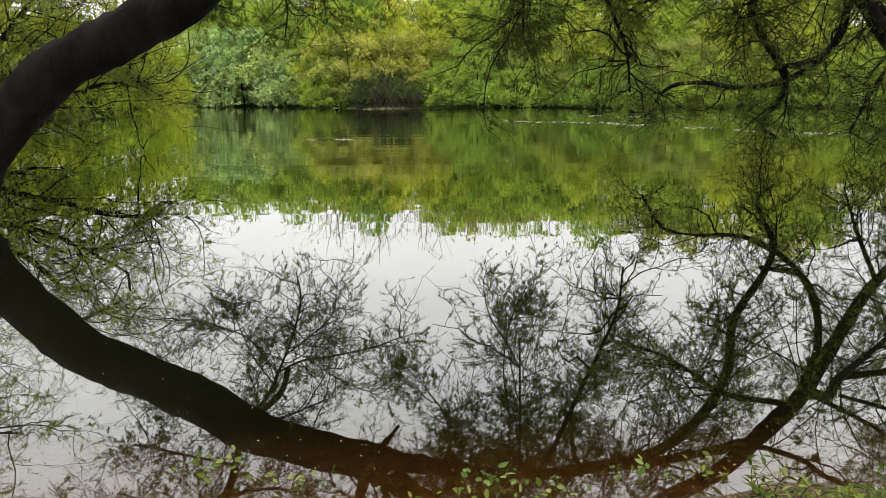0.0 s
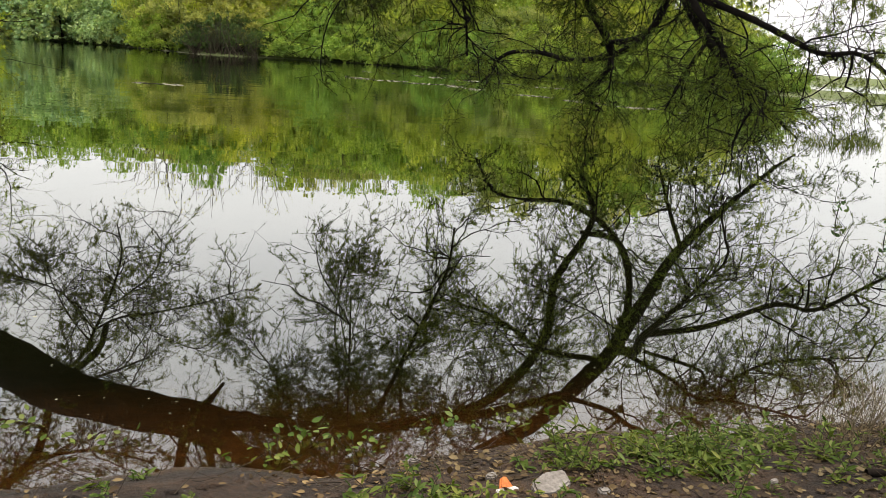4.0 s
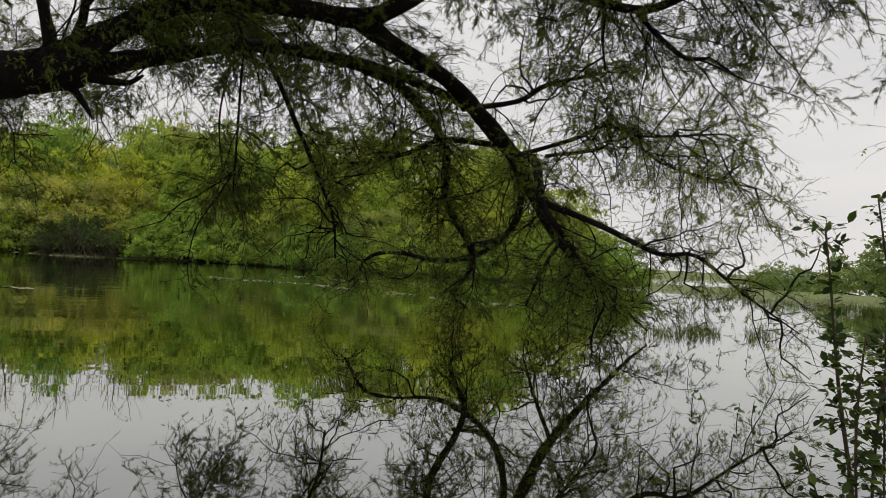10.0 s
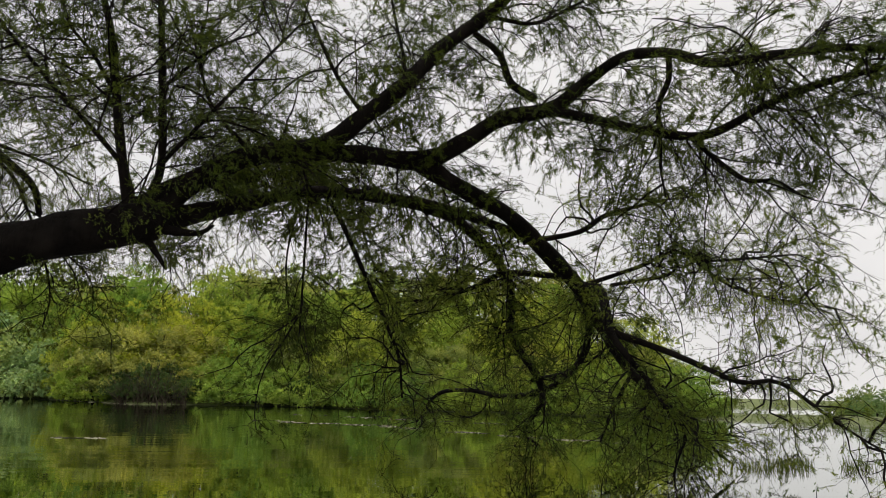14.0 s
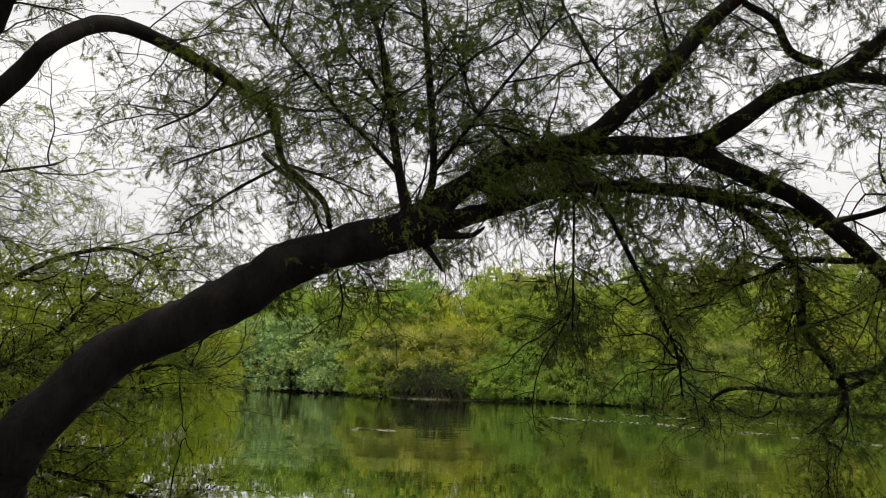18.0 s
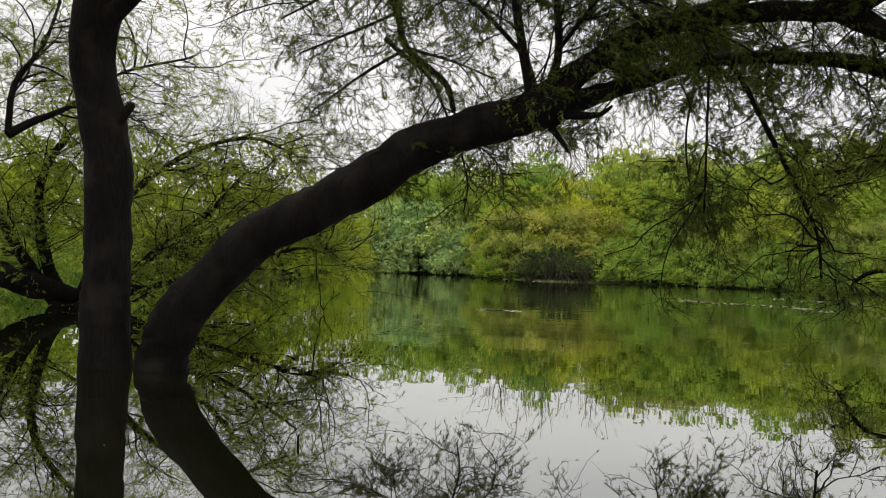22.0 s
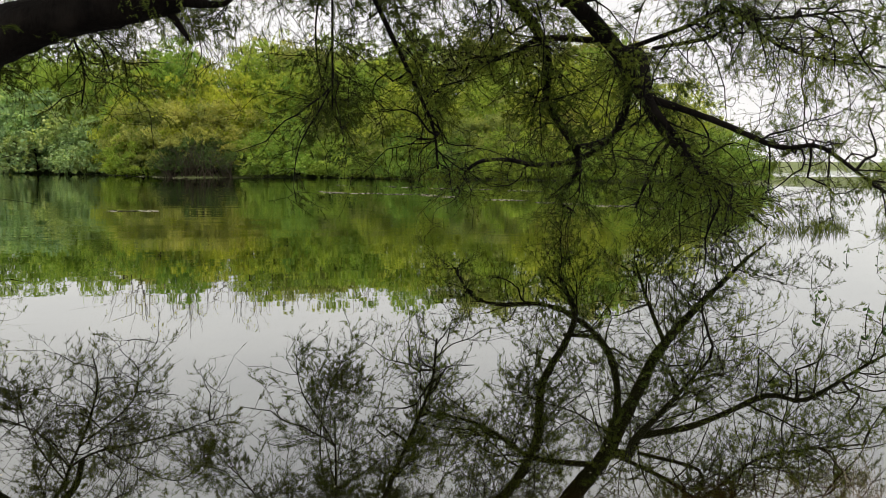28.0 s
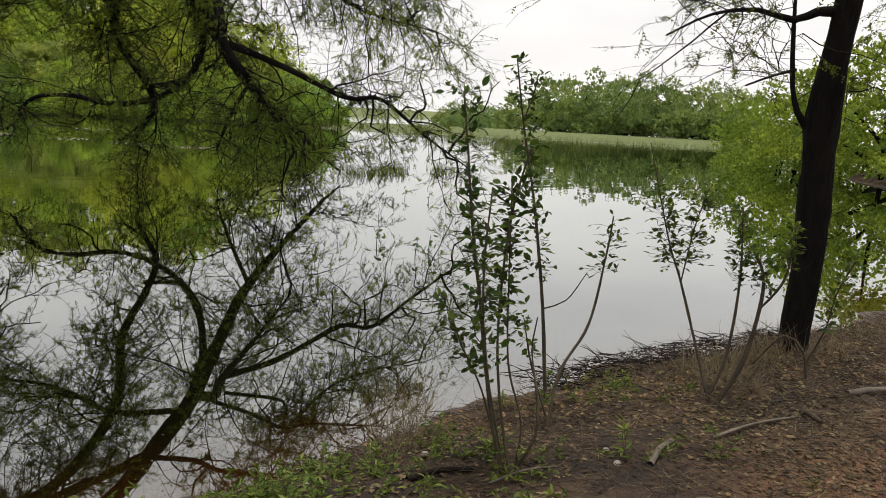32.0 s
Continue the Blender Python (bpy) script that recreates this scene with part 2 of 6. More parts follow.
def make_ground():
    m, n, l, out = material("muddy_bank")
    a = noise_node(n, l, 0.9, 7.0)
    b = noise_node(n, l, 7.0, 8.0, rough=0.65)
    c = noise_node(n, l, 55.0, 6.0, rough=0.7)
    col = ramp(n, l, a, [(0.34, (0.030, 0.021, 0.014)), (0.50, (0.070, 0.043, 0.025)), (0.65, (0.17, 0.095, 0.047))])
    col2 = ramp(n, l, b, [(0.35, (0.022, 0.016, 0.012)), (0.68, (0.17, 0.098, 0.052))])
    col = mix(n, l, 0.5, col, col2)
    col = mix(n, l, 1.0, col, ramp(n, l, c, [(0.25, (0.5, 0.5, 0.5)), (0.75, (1.4, 1.38, 1.35))]), "MULTIPLY")
    ridge = noise_node(n, l, 1.6, 5.0, (0.45, 4.5, 1.0))
    col = mix(n, l, 1.0, col, ramp(n, l, ridge, [(0.36, (0.5, 0.48, 0.46)), (0.62, (1.3, 1.25, 1.2))]), "MULTIPLY")
    # red clay path behind the bank and grass on the far land, by place
    geo, sep = n.new("ShaderNodeNewGeometry"), n.new("ShaderNodeSeparateXYZ")
    l.new(geo.outputs["Position"], sep.inputs[0])
    far = n.new("ShaderNodeMapRange")
    far.inputs["From Min"].default_value, far.inputs["From Max"].default_value = 15, 22
    l.new(sep.outputs["Y"], far.inputs["Value"])
    path = n.new("ShaderNodeMapRange")
    path.inputs["From Min"].default_value, path.inputs["From Max"].default_value = 1.6, 0.9
    l.new(sep.outputs["Y"], path.inputs["Value"])
    bare = n.new("ShaderNodeMath")
    bare.operation = "MULTIPLY"
    l.new(path.outputs["Result"], bare.inputs[0])
    l.new(ramp(n, l, a, [(0.38, (0.1, 0.1, 0.1)), (0.58, (1, 1, 1))]), bare.inputs[1])
    col = mix(n, l, bare.outputs[0], col, ramp(n, l, c, [(0.3, (0.17, 0.085, 0.042)), (0.7, (0.36, 0.19, 0.10))]))
    grass = ramp(n, l, b, [(0.3, (0.08, 0.11, 0.03)), (0.7, (0.16, 0.19, 0.06))])
    col = mix(n, l, far.outputs["Result"], col, grass)
    bed = n.new("ShaderNodeMapRange")
    bed.inputs["From Min"].default_value, bed.inputs["From Max"].default_value = 0.012, -0.02
    l.new(sep.outputs["Z"], bed.inputs["Value"])
    silt = mix(n, l, 1.0, ramp(n, l, b, [(0.3, (0.10, 0.060, 0.030)), (0.7, (0.23, 0.125, 0.06))]), ramp(n, l, c, [(0.3, (0.55, 0.55, 0.55)), (0.75, (1.35, 1.3, 1.2))]), "MULTIPLY")
    col = mix(n, l, bed.outputs["Result"], col, silt)
    p = n.new("ShaderNodeBsdfPrincipled")
    l.new(col, p.inputs["Base Color"])
    wet = n.new("ShaderNodeMapRange")
    wet.inputs["From Min"].default_value, wet.inputs["From Max"].default_value = 0.0, 0.07
    wet.inputs["To Min"].default_value, wet.inputs["To Max"].default_value = 0.45, 0.95
    l.new(sep.outputs["Z"], wet.inputs["Value"])
    l.new(wet.outputs["Result"], p.inputs["Roughness"])
    s = n.new("ShaderNodeMath")
    s.operation = "ADD"
    l.new(b, s.inputs[0])
    l.new(c, s.inputs[1])
    s2 = n.new("ShaderNodeMath")
    s2.operation = "ADD"
    l.new(s.outputs[0], s2.inputs[0])
    l.new(ridge, s2.inputs[1])
    l.new(bump(n, l, s2.outputs[0], 1.0, 0.06), p.inputs["Normal"])
    l.new(p.outputs["BSDF"], out.inputs["Surface"])
    return m


def make_water():
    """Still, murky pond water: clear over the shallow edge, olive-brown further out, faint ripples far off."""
    m, n, l, out = material("still_pond_water")
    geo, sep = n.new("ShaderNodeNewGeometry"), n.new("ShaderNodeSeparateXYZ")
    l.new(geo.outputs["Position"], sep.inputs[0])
    # murk, and light lost with depth, put in by distance from the bank
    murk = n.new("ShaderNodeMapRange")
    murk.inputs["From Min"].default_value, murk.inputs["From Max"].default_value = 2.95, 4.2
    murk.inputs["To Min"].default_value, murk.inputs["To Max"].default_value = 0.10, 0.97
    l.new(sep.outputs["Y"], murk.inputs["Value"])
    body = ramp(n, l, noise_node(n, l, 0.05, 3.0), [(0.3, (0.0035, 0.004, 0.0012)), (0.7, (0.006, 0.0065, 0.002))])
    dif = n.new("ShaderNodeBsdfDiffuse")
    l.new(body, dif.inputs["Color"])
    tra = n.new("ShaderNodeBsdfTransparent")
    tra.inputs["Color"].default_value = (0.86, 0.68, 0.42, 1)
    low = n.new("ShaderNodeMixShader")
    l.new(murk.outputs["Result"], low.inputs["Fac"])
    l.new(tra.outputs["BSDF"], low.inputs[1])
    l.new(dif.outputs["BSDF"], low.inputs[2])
    # ripples: wind bands in the middle of the pond, nearly calm by the bank
    rip = noise_node(n, l, 2.2, 3.0, (0.6, 2.6, 1.0), "Object")
    long = noise_node(n, l, 0.45, 2.0, (0.22, 2.0, 1.0), "Object")
    rip2 = noise_node(n, l, 7.0, 2.0, (0.8, 1.6, 1.0), "Object")
    wind = ramp(n, l, noise_node(n, l, 0.06, 2.0, (0.5, 1.4, 1)), [(0.38, (0.10, 0.10, 0.10)), (0.62, (1, 1, 1))])
    reach = n.new("ShaderNodeMapRange")
    reach.inputs["From Min"].default_value, reach.inputs["From Max"].default_value = 6.0, 40.0
    reach.inputs["To Min"].default_value, reach.inputs["To Max"].default_value = 0.06, 1.0
    l.new(sep.outputs["Y"], reach.inputs["Value"])
    add = n.new("ShaderNodeMath")
    add.operation = "MULTIPLY_ADD"
    add.inputs[1].default_value = 0.02
    l.new(rip2, add.inputs[0])
    weak = n.new("ShaderNodeMath")
    weak.operation = "MULTIPLY"
    weak.inputs[1].default_value = 0.22
    l.new(rip, weak.inputs[0])
    l.new(weak.outputs[0], add.inputs[2])
    swell = n.new("ShaderNodeMath")
    swell.operation = "MULTIPLY_ADD"
    swell.inputs[1].default_value = 4.5
    l.new(long, swell.inputs[0])
    l.new(add.outputs[0], swell.inputs[2])
    h1 = n.new("ShaderNodeMath")
    h1.operation = "MULTIPLY"
    l.new(swell.outputs[0], h1.inputs[0])
    l.new(wind, h1.inputs[1])
    h2 = n.new("ShaderNodeMath")
    h2.operation = "MULTIPLY"
    l.new(h1.outputs[0], h2.inputs[0])
    l.new(reach.outputs["Result"], h2.inputs[1])
    nor = bump(n, l, h2.outputs[0], 0.5, 0.012)
    fre = n.new("ShaderNodeFresnel")
    fre.inputs["IOR"].default_value = 1.33
    gain = n.new("ShaderNodeMath")
    gain.operation = "POWER"
    gain.inputs[1].default_value = 0.47
    l.new(fre.outputs["Fac"], gain.inputs[0])
    l.new(nor, fre.inputs["Normal"])
    glo = n.new("ShaderNodeBsdfGlossy")
    glo.inputs["Roughness"].default_value = 0.0
    glo.inputs["Color"].default_value = (0.96, 0.98, 0.96, 1)
    l.new(nor, glo.inputs["Normal"])
    top = n.new("ShaderNodeMixShader")
    l.new(gain.outputs[0], top.inputs["Fac"])
    l.new(low.outputs["Shader"], top.inputs[1])
    l.new(glo.outputs["BSDF"], top.inputs[2])
    l.new(top.outputs["Shader"], out.inputs["Surface"])
    return m


GROUND = make_ground()
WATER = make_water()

# ---------------------------------------------------------------- builders
rng = np.random.default_rng(7)


def mesh_object(name, verts, faces, mat, parent=None, label="", smooth=False):
    """One mesh object from arrays; faces all of one size."""
    verts, faces = np.asarray(verts, np.float32), np.asarray(faces, np.int32)
    me = bpy.data.meshes.new(name)
    k = faces.shape[1]
    me.vertices.add(len(verts))
    me.vertices.foreach_set("co", verts.ravel())
    me.loops.add(faces.size)
    me.loops.foreach_set("vertex_index", faces.ravel())
    me.polygons.add(len(faces))
    me.polygons.foreach_set("loop_start", np.arange(0, faces.size, k, dtype=np.int32))
    me.polygons.foreach_set("loop_total", np.full(len(faces), k, np.int32))
    if smooth:
        me.polygons.foreach_set("use_smooth", np.ones(len(faces), bool))
    me.materials.append(mat)
    me.update(calc_edges=True)
    ob = new(name, me)
    if parent:
        ob.parent = parent
    if label:
        ob["label"] = label
    return ob


def thing(name, label, category, place=(0, 0, 0), group="", kind=""):
    ob = new(name)
    ob.location = place
    ob.empty_display_size = 0.2
    return tagged(ob, label, category, group, kind)


def smooth_path(points, step):
    """Catmull-Rom through rows of x, y, z, radius."""
    p = np.array(points, float)
    p = np.vstack([2 * p[0] - p[1], p, 2 * p[-1] - p[-2]])
    rows = []
    for i in range(1, len(p) - 2):
        n = max(2, int(np.linalg.norm(p[i + 1, :3] - p[i, :3]) / step))
        t = np.linspace(0, 1, n, endpoint=False)[:, None]
        a, b, c, d = p[i - 1], p[i], p[i + 1], p[i + 2]
        rows.append(0.5 * (2 * b + (c - a) * t + (2 * a - 5 * b + 4 * c - d) * t**2 + (3 * b - a - 3 * c + d) * t**3))
    rows.append(p[-2][None])
    out = np.vstack(rows)
    out[:, 3] = np.maximum(out[:, 3], 0.002)
    return out


def tube(points, sides=10, step=0.15, knobs=0.10, seed=0):
    """A limb: rounded, slightly knobbly tube with a closed tip. Returns vertices, faces, path."""
    r = np.random.default_rng(seed)
    p = smooth_path(points, step)
    n = len(p)
    t = np.gradient(p[:, :3], axis=0)
    t /= np.linalg.norm(t, axis=1)[:, None] + 1e-9
    up = np.array([0.31, 0.17, 0.93])
    u = np.cross(t, up)
    u /= np.linalg.norm(u, axis=1)[:, None] + 1e-9
    v = np.cross(t, u)
    ang = np.arange(sides) * 2 * np.pi / sides
    along = np.arange(n)
    wob = 1 + knobs * (0.6 * np.sin(along[:, None] * 0.9 + r.uniform(0, 6) + 2 * ang[None] * r.integers(1, 3)) + r.normal(0, 0.45, (n, sides)))
    ring = (np.cos(ang)[None, :, None] * u[:, None] + np.sin(ang)[None, :, None] * v[:, None]) * (p[:, 3][:, None] * wob)[:, :, None]
    verts = (p[:, None, :3] + ring).reshape(-1, 3)
    i, j = np.meshgrid(np.arange(n - 1), np.arange(sides), indexing="ij")
    q = np.stack([i * sides + j, i * sides + (j + 1) % sides, (i + 1) * sides + (j + 1) % sides, (i + 1) * sides + j], -1).reshape(-1, 4)
    # tip
    verts = np.vstack([verts, p[-1, :3] + t[-1] * p[-1, 3]])
    tip, last = len(verts) - 1, (n - 1) * sides
    caps = np.array([[last + k, last + (k + 1) % sides, tip, tip] for k in range(sides)])
    return verts, q, caps, p


def limb_part(name, points, mat, parent, sides=10, step=0.15, knobs=0.08, seed=0, label=""):
    verts, quads, caps, path = tube(points, sides, step, knobs, seed)
    me = bpy.data.meshes.new(name)
    me.from_pydata(verts.tolist(), [], quads.tolist() + [c[:3].tolist() for c in caps])
    me.polygons.foreach_set("use_smooth", np.ones(len(me.polygons), bool))
    me.materials.append(mat)
    me.update()
    ob = new(name, me)
    ob.parent = parent
    if label:
        ob["label"] = label
    return ob, path


def unit(v):
    return v / (np.linalg.norm(v, axis=-1, keepdims=True) + 1e-9)


def sweep_many(lines, radii, sides=3):
    """Many thin twigs at once: lines (n, k, 3), radii (n, k). Returns vertices and quads."""
    n, k, _ = lines.shape
    t = unit(np.gradient(lines, axis=1))
    u = unit(np.cross(t, np.array([0.31, 0.27, 0.91])))
    v = np.cross(t, u)
    ang = np.arange(sides) * 2 * np.pi / sides
    ring = np.cos(ang)[:, None] * u[:, :, None] + np.sin(ang)[:, None] * v[:, :, None]
    verts = lines[:, :, None] + ring * radii[:, :, None, None]
    base = (np.arange(n) * k * sides)[:, None, None]
    i, j = np.arange(k - 1)[None, :, None], np.arange(sides)[None, None, :]
    q = np.stack(np.broadcast_arrays(base + i * sides + j, base + i * sides + (j + 1) % sides, base + (i + 1) * sides + (j + 1) % sides, base + (i + 1) * sides + j), -1)
    return verts.reshape(-1, 3), q.reshape(-1, 4)


def grow(starts, dirs, lengths, droop, wiggle, k=6):
    """Curved twigs from start points: they wander and droop."""
    n = len(starts)
    lines = np.zeros((n, k, 3))
    lines[:, 0] = starts
    d = unit(dirs)
    for i in range(1, k):
        d = unit(d + rng.normal(0, wiggle, (n, 3)) + np.array([0, 0, -1.0]) * np.asarray(droop).reshape(-1, 1))
        lines[:, i] = lines[:, i - 1] + d * (lengths / (k - 1))[:, None]
    return lines


def place_many(template, faces, places, forward, size, roll=True):
    """Copies of a small leaf template, its y axis turned along forward, into one vertex array."""
    n, m = len(places), len(template)
    f = unit(forward)
    side = unit(np.cross(f, rng.normal(0, 1, (n, 3)) if roll else np.tile((0, 0, 1.0), (n, 1)) + rng.normal(0, 0.35, (n, 3))))
    up = np.cross(side, f)
    basis = np.stack([side, f, up], 1) * np.asarray(size).reshape(-1, 1, 1)
    verts = places[:, None] + np.einsum("mk,nkj->nmj", template, basis)
    fc = faces[None] + (np.arange(n) * m)[:, None, None]
    return verts.reshape(-1, 3), fc.reshape(-1, faces.shape[1])


def spray(pairs=3):
    """A flat feathery spray of unit length: short slanting leaflets along a bare midrib."""
    v, f = [], []
    for i in range(pairs):
        q = i / (pairs - 1)
        y, w = 0.14 + 0.66 * q, 0.24 * math.sin(math.pi * (0.28 + 0.55 * q))
        for s in (-1, 1):
            b = len(v)
            v += [(0, y - 0.11, 0), (s * w, y + 0.17, 0.05 * math.sin(3 * i + s) - 0.1 * q * q), (0, y + 0.11, -0.06 * q * q)]
            f.append((b, b + 1, b + 2))
    return np.array(v), np.array(f)


SPRAY = spray()
SCALE = (np.array([(0, 0, 0), (0.30, 0.5, 0.08), (0, 1, -0.03), (-0.30, 0.55, 0.08)]), np.array([(0, 1, 2, 3)]))


def twigs_and_leaves(tree, paths, leaf_mat, density, length, leaf=(0.09, 0.17), per=5, sub=4, droop=0.06, out=0.9, template=None, thick=0.006, level=0.55, wiggle=0.22):
    """Side twigs along limbs, finer twigs off those, feathery sprays along the ends.
    paths: rows of (path, from_fraction, weight). level: how far the twigs spread in flat layers."""
    template = template or SPRAY
    flat = np.array([1.0, 1.0, level])
    st, di, ln = [], [], []
    for path, start, weight in paths:
        seg = np.linalg.norm(np.diff(path[:, :3], axis=0), axis=1)
        s = np.concatenate([[0], np.cumsum(seg)])
        n = max(1, int(s[-1] * (1 - start) * density * weight))
        at = rng.uniform(start, 1.0, n) * s[-1]
        pos = np.stack([np.interp(at, s, path[:, c]) for c in range(3)], 1)
        tan = unit(np.stack([np.interp(at, s, np.gradient(path[:, c])) for c in range(3)], 1))
        side = unit(np.cross(tan, rng.normal(0, 1, (n, 3))) * flat)
        st.append(pos)
        di.append(unit(side * out + tan * rng.uniform(0.1, 0.9, (n, 1)) * flat))
        ln.append(length * rng.uniform(0.35, 1.25, n) * np.where(rng.random(n) < 0.2, 1.7, 1.0))
    st, di, ln = np.vstack(st), np.vstack(di), np.concatenate(ln)
    a = grow(st, di, ln, droop, wiggle, 7)
    ra = np.linspace(1, 0.35, 7)[None] * (thick * np.clip(ln / length, 0.6, 1.6))[:, None]
    va, fa = sweep_many(a, ra)
    # finer twigs
    idx = np.repeat(np.arange(len(a)), sub)
    f = rng.uniform(0.10, 1.0, len(idx)) * 5.99
    i0 = f.astype(int)
    w = (f - i0)[:, None]
    s2 = a[idx, i0] * (1 - w) + a[idx, i0 + 1] * w
    t2 = unit(a[idx, i0 + 1] - a[idx, i0])
    d2 = unit(unit(np.cross(t2, rng.normal(0, 1, t2.shape)) * flat) * 0.7 + t2 * 0.8)
    l2 = ln[idx] * rng.uniform(0.2, 0.6, len(idx))
    b = grow(s2, d2, l2, droop, wiggle, 4)
    rb = np.linspace(0.5, 0.22, 4)[None] * np.full((len(b), 1), thick)
    vb, fb = sweep_many(b, rb)
    mesh_object("twig", np.vstack([va, vb]), np.vstack([fa, fb + len(va)]), TWIG, tree)["kind"] = "stuff"
    # sprays along the finer twigs, in loose clusters
    idx = np.repeat(np.arange(len(b)), rng.poisson(per * rng.gamma(1.6, 1 / 1.6, len(b))))
    f = rng.uniform(0.1, 1.0, len(idx)) * 2.99
    i0 = f.astype(int)
    w = (f - i0)[:, None]
    s3 = b[idx, i0] * (1 - w) + b[idx, i0 + 1] * w
    t3 = unit(b[idx, i0 + 1] - b[idx, i0])
    f3 = np.sin(s3 @ np.array([1.9, 1.1, 2.7])) + np.sin(s3 @ np.array([-1.3, 2.3, 2.1]) + 1.0) + np.sin(s3 @ np.array([3.1, -0.7, 4.3]) + 2.0)
    keep = rng.random(len(s3)) < np.clip(0.66 + 0.30 * f3, 0.15, 1.0)
    s3, t3 = s3[keep], t3[keep]
    d3 = unit(t3 * 0.75 + rng.normal(0, 0.5, t3.shape) * flat + np.array([0, 0, -0.14]))
    v, fc = place_many(template[0], template[1], s3, d3, rng.uniform(*leaf, len(s3)), roll=False)
    ob = mesh_object("foliage", v, fc, leaf_mat, tree)
    ob["kind"] = "stuff"
    return ob


def crown_cloud(lumps, n, size, droop=0.0, per=9):
    """Leafy shoots standing out of many lumps: rows x, y, z, rx, rz. Returns vertices, faces."""
    lumps = np.array(lumps)
    area = lumps[:, 3] ** 2
    m = n // per
    pick = rng.choice(len(lumps), m, p=area / area.sum())
    d = unit(rng.normal(0, 1, (m, 3)))
    d[:, 2] = np.where(d[:, 2] < -0.45, -d[:, 2], d[:, 2])
    r3 = np.stack([lumps[pick, 3], lumps[pick, 3], lumps[pick, 4]], 1)
    start = lumps[pick, :3] + d * r3 * rng.uniform(0.55, 0.95, (m, 1))
    way = unit(d * 0.75 + rng.normal(0, 0.42, (m, 3)) + np.array([0, 0, 0.45 - droop]))
    long = lumps[pick, 3] * rng.uniform(0.25, 0.6, m) * np.where(rng.random(m) < 0.12, 2.2, 1.0)
    k = np.repeat(np.arange(m), per)
    t = rng.uniform(0.05, 1.0, len(k))
    pos = start[k] + way[k] * (long[k] * t)[:, None] + rng.normal(0, 0.07, (len(k), 3)) * long[k][:, None]
    pos[:, 2] -= (0.12 + 0.5 * droop) * long[k] * t**2
    pos[:, 2] = np.maximum(pos[:, 2], 0.05)
    fwd = unit(way[k] * 0.8 + rng.normal(0, 0.55, (len(k), 3)) + np.array([0, 0, -0.4 * droop]))
    return place_many(SCALE[0], SCALE[1], pos, fwd, rng.uniform(size[0], size[1], len(k)))


def lumpy_crown(width, height, base, count, lump, seed, dome=0.55):
    r = np.random.default_rng(seed)
    rows = []
    for i in range(count):
        a, q = r.uniform(0, 2 * np.pi), math.sqrt(r.uniform(0, 1))
        top = base + (height - base) * math.sqrt(max(0.02, 1 - (q * 0.97) ** 2)) * r.uniform(0.85, 1.05)
        z = base + (top - base) * r.uniform(dome if q < 0.6 else 0.0, 1.0)
        s = lump * r.uniform(0.55, 1.25)
        rows.append((math.cos(a) * q * width / 2, math.sin(a) * q * width / 2, max(s * 0.4, z - s * 0.5), s, s * r.uniform(0.6, 0.95)))
    return rows


def bush(name, label, category, width, height, base, count, lump, leaves, size, mat, seed, stems=5, group="", dome=0.55, droop=0.0, trunk=0.10):
    """A shrub or small tree: stems from the ground and a lumpy crown of many leaves."""
    ob = thing(name, label, category, group=group)
    r = np.random.default_rng(seed)
    rows = lumpy_crown(width, height, base, count, lump, seed, dome)
    for k in range(stems):
        g = rows[r.integers(0, len(rows))]
        x0, y0 = r.normal(0, width * 0.05, 2)
        mid = (x0 * 0.5 + g[0] * 0.45 + r.normal(0, 0.15), y0 * 0.5 + g[1] * 0.45 + r.normal(0, 0.15), g[2] * 0.55)
        limb_part("stem", [(x0, y0, -0.15, trunk), (*mid, trunk * 0.7), (g[0], g[1], g[2] + 0.2, trunk * 0.25)], BARK, ob, 6, height * 0.08, 0.08, seed + k)
    v, f = crown_cloud(rows, leaves, size, droop)
    mesh_object("crown", v, f, mat, ob)
    return ob


def branchlets(tree, paths, per_metre, length, thick, droop=0.06, wiggle=0.22):
    """Secondary branches off the limbs, joined in one mesh. Returns their paths."""
    st, di, ln = [], [], []
    for path, start, weight in paths:
        seg = np.linalg.norm(np.diff(path[:, :3], axis=0), axis=1)
        s = np.concatenate([[0], np.cumsum(seg)])
        n = max(1, int(s[-1] * (1 - start) * per_metre * weight))
        at = rng.uniform(start, 1.0, n) * s[-1]
        pos = np.stack([np.interp(at, s, path[:, c]) for c in range(3)], 1)
        tan = unit(np.stack([np.interp(at, s, np.gradient(path[:, c])) for c in range(3)], 1))
        st.append(pos)
        di.append(unit(unit(np.cross(tan, rng.normal(0, 1, (n, 3))) * np.array([1, 1, 0.75])) * 0.9 + tan * rng.uniform(0.2, 1.1, (n, 1))))
        ln.append(length * rng.uniform(0.5, 1.4, n))
    st, di, ln = np.vstack(st), np.vstack(di), np.concatenate(ln)
    a = grow(st, di, ln, droop, wiggle, 9)
    low = np.minimum(a[:, :, 2], 0)
    a[:, :, 2] -= low * 1.5
    v, f = sweep_many(a, np.linspace(1, 0.3, 9)[None] * (thick * ln / length)[:, None], 5)
    mesh_object("branchlet", v, f, BARK, tree)["kind"] = "stuff"
    return [np.hstack([q, np.full((9, 1), thick)]) for q in a]

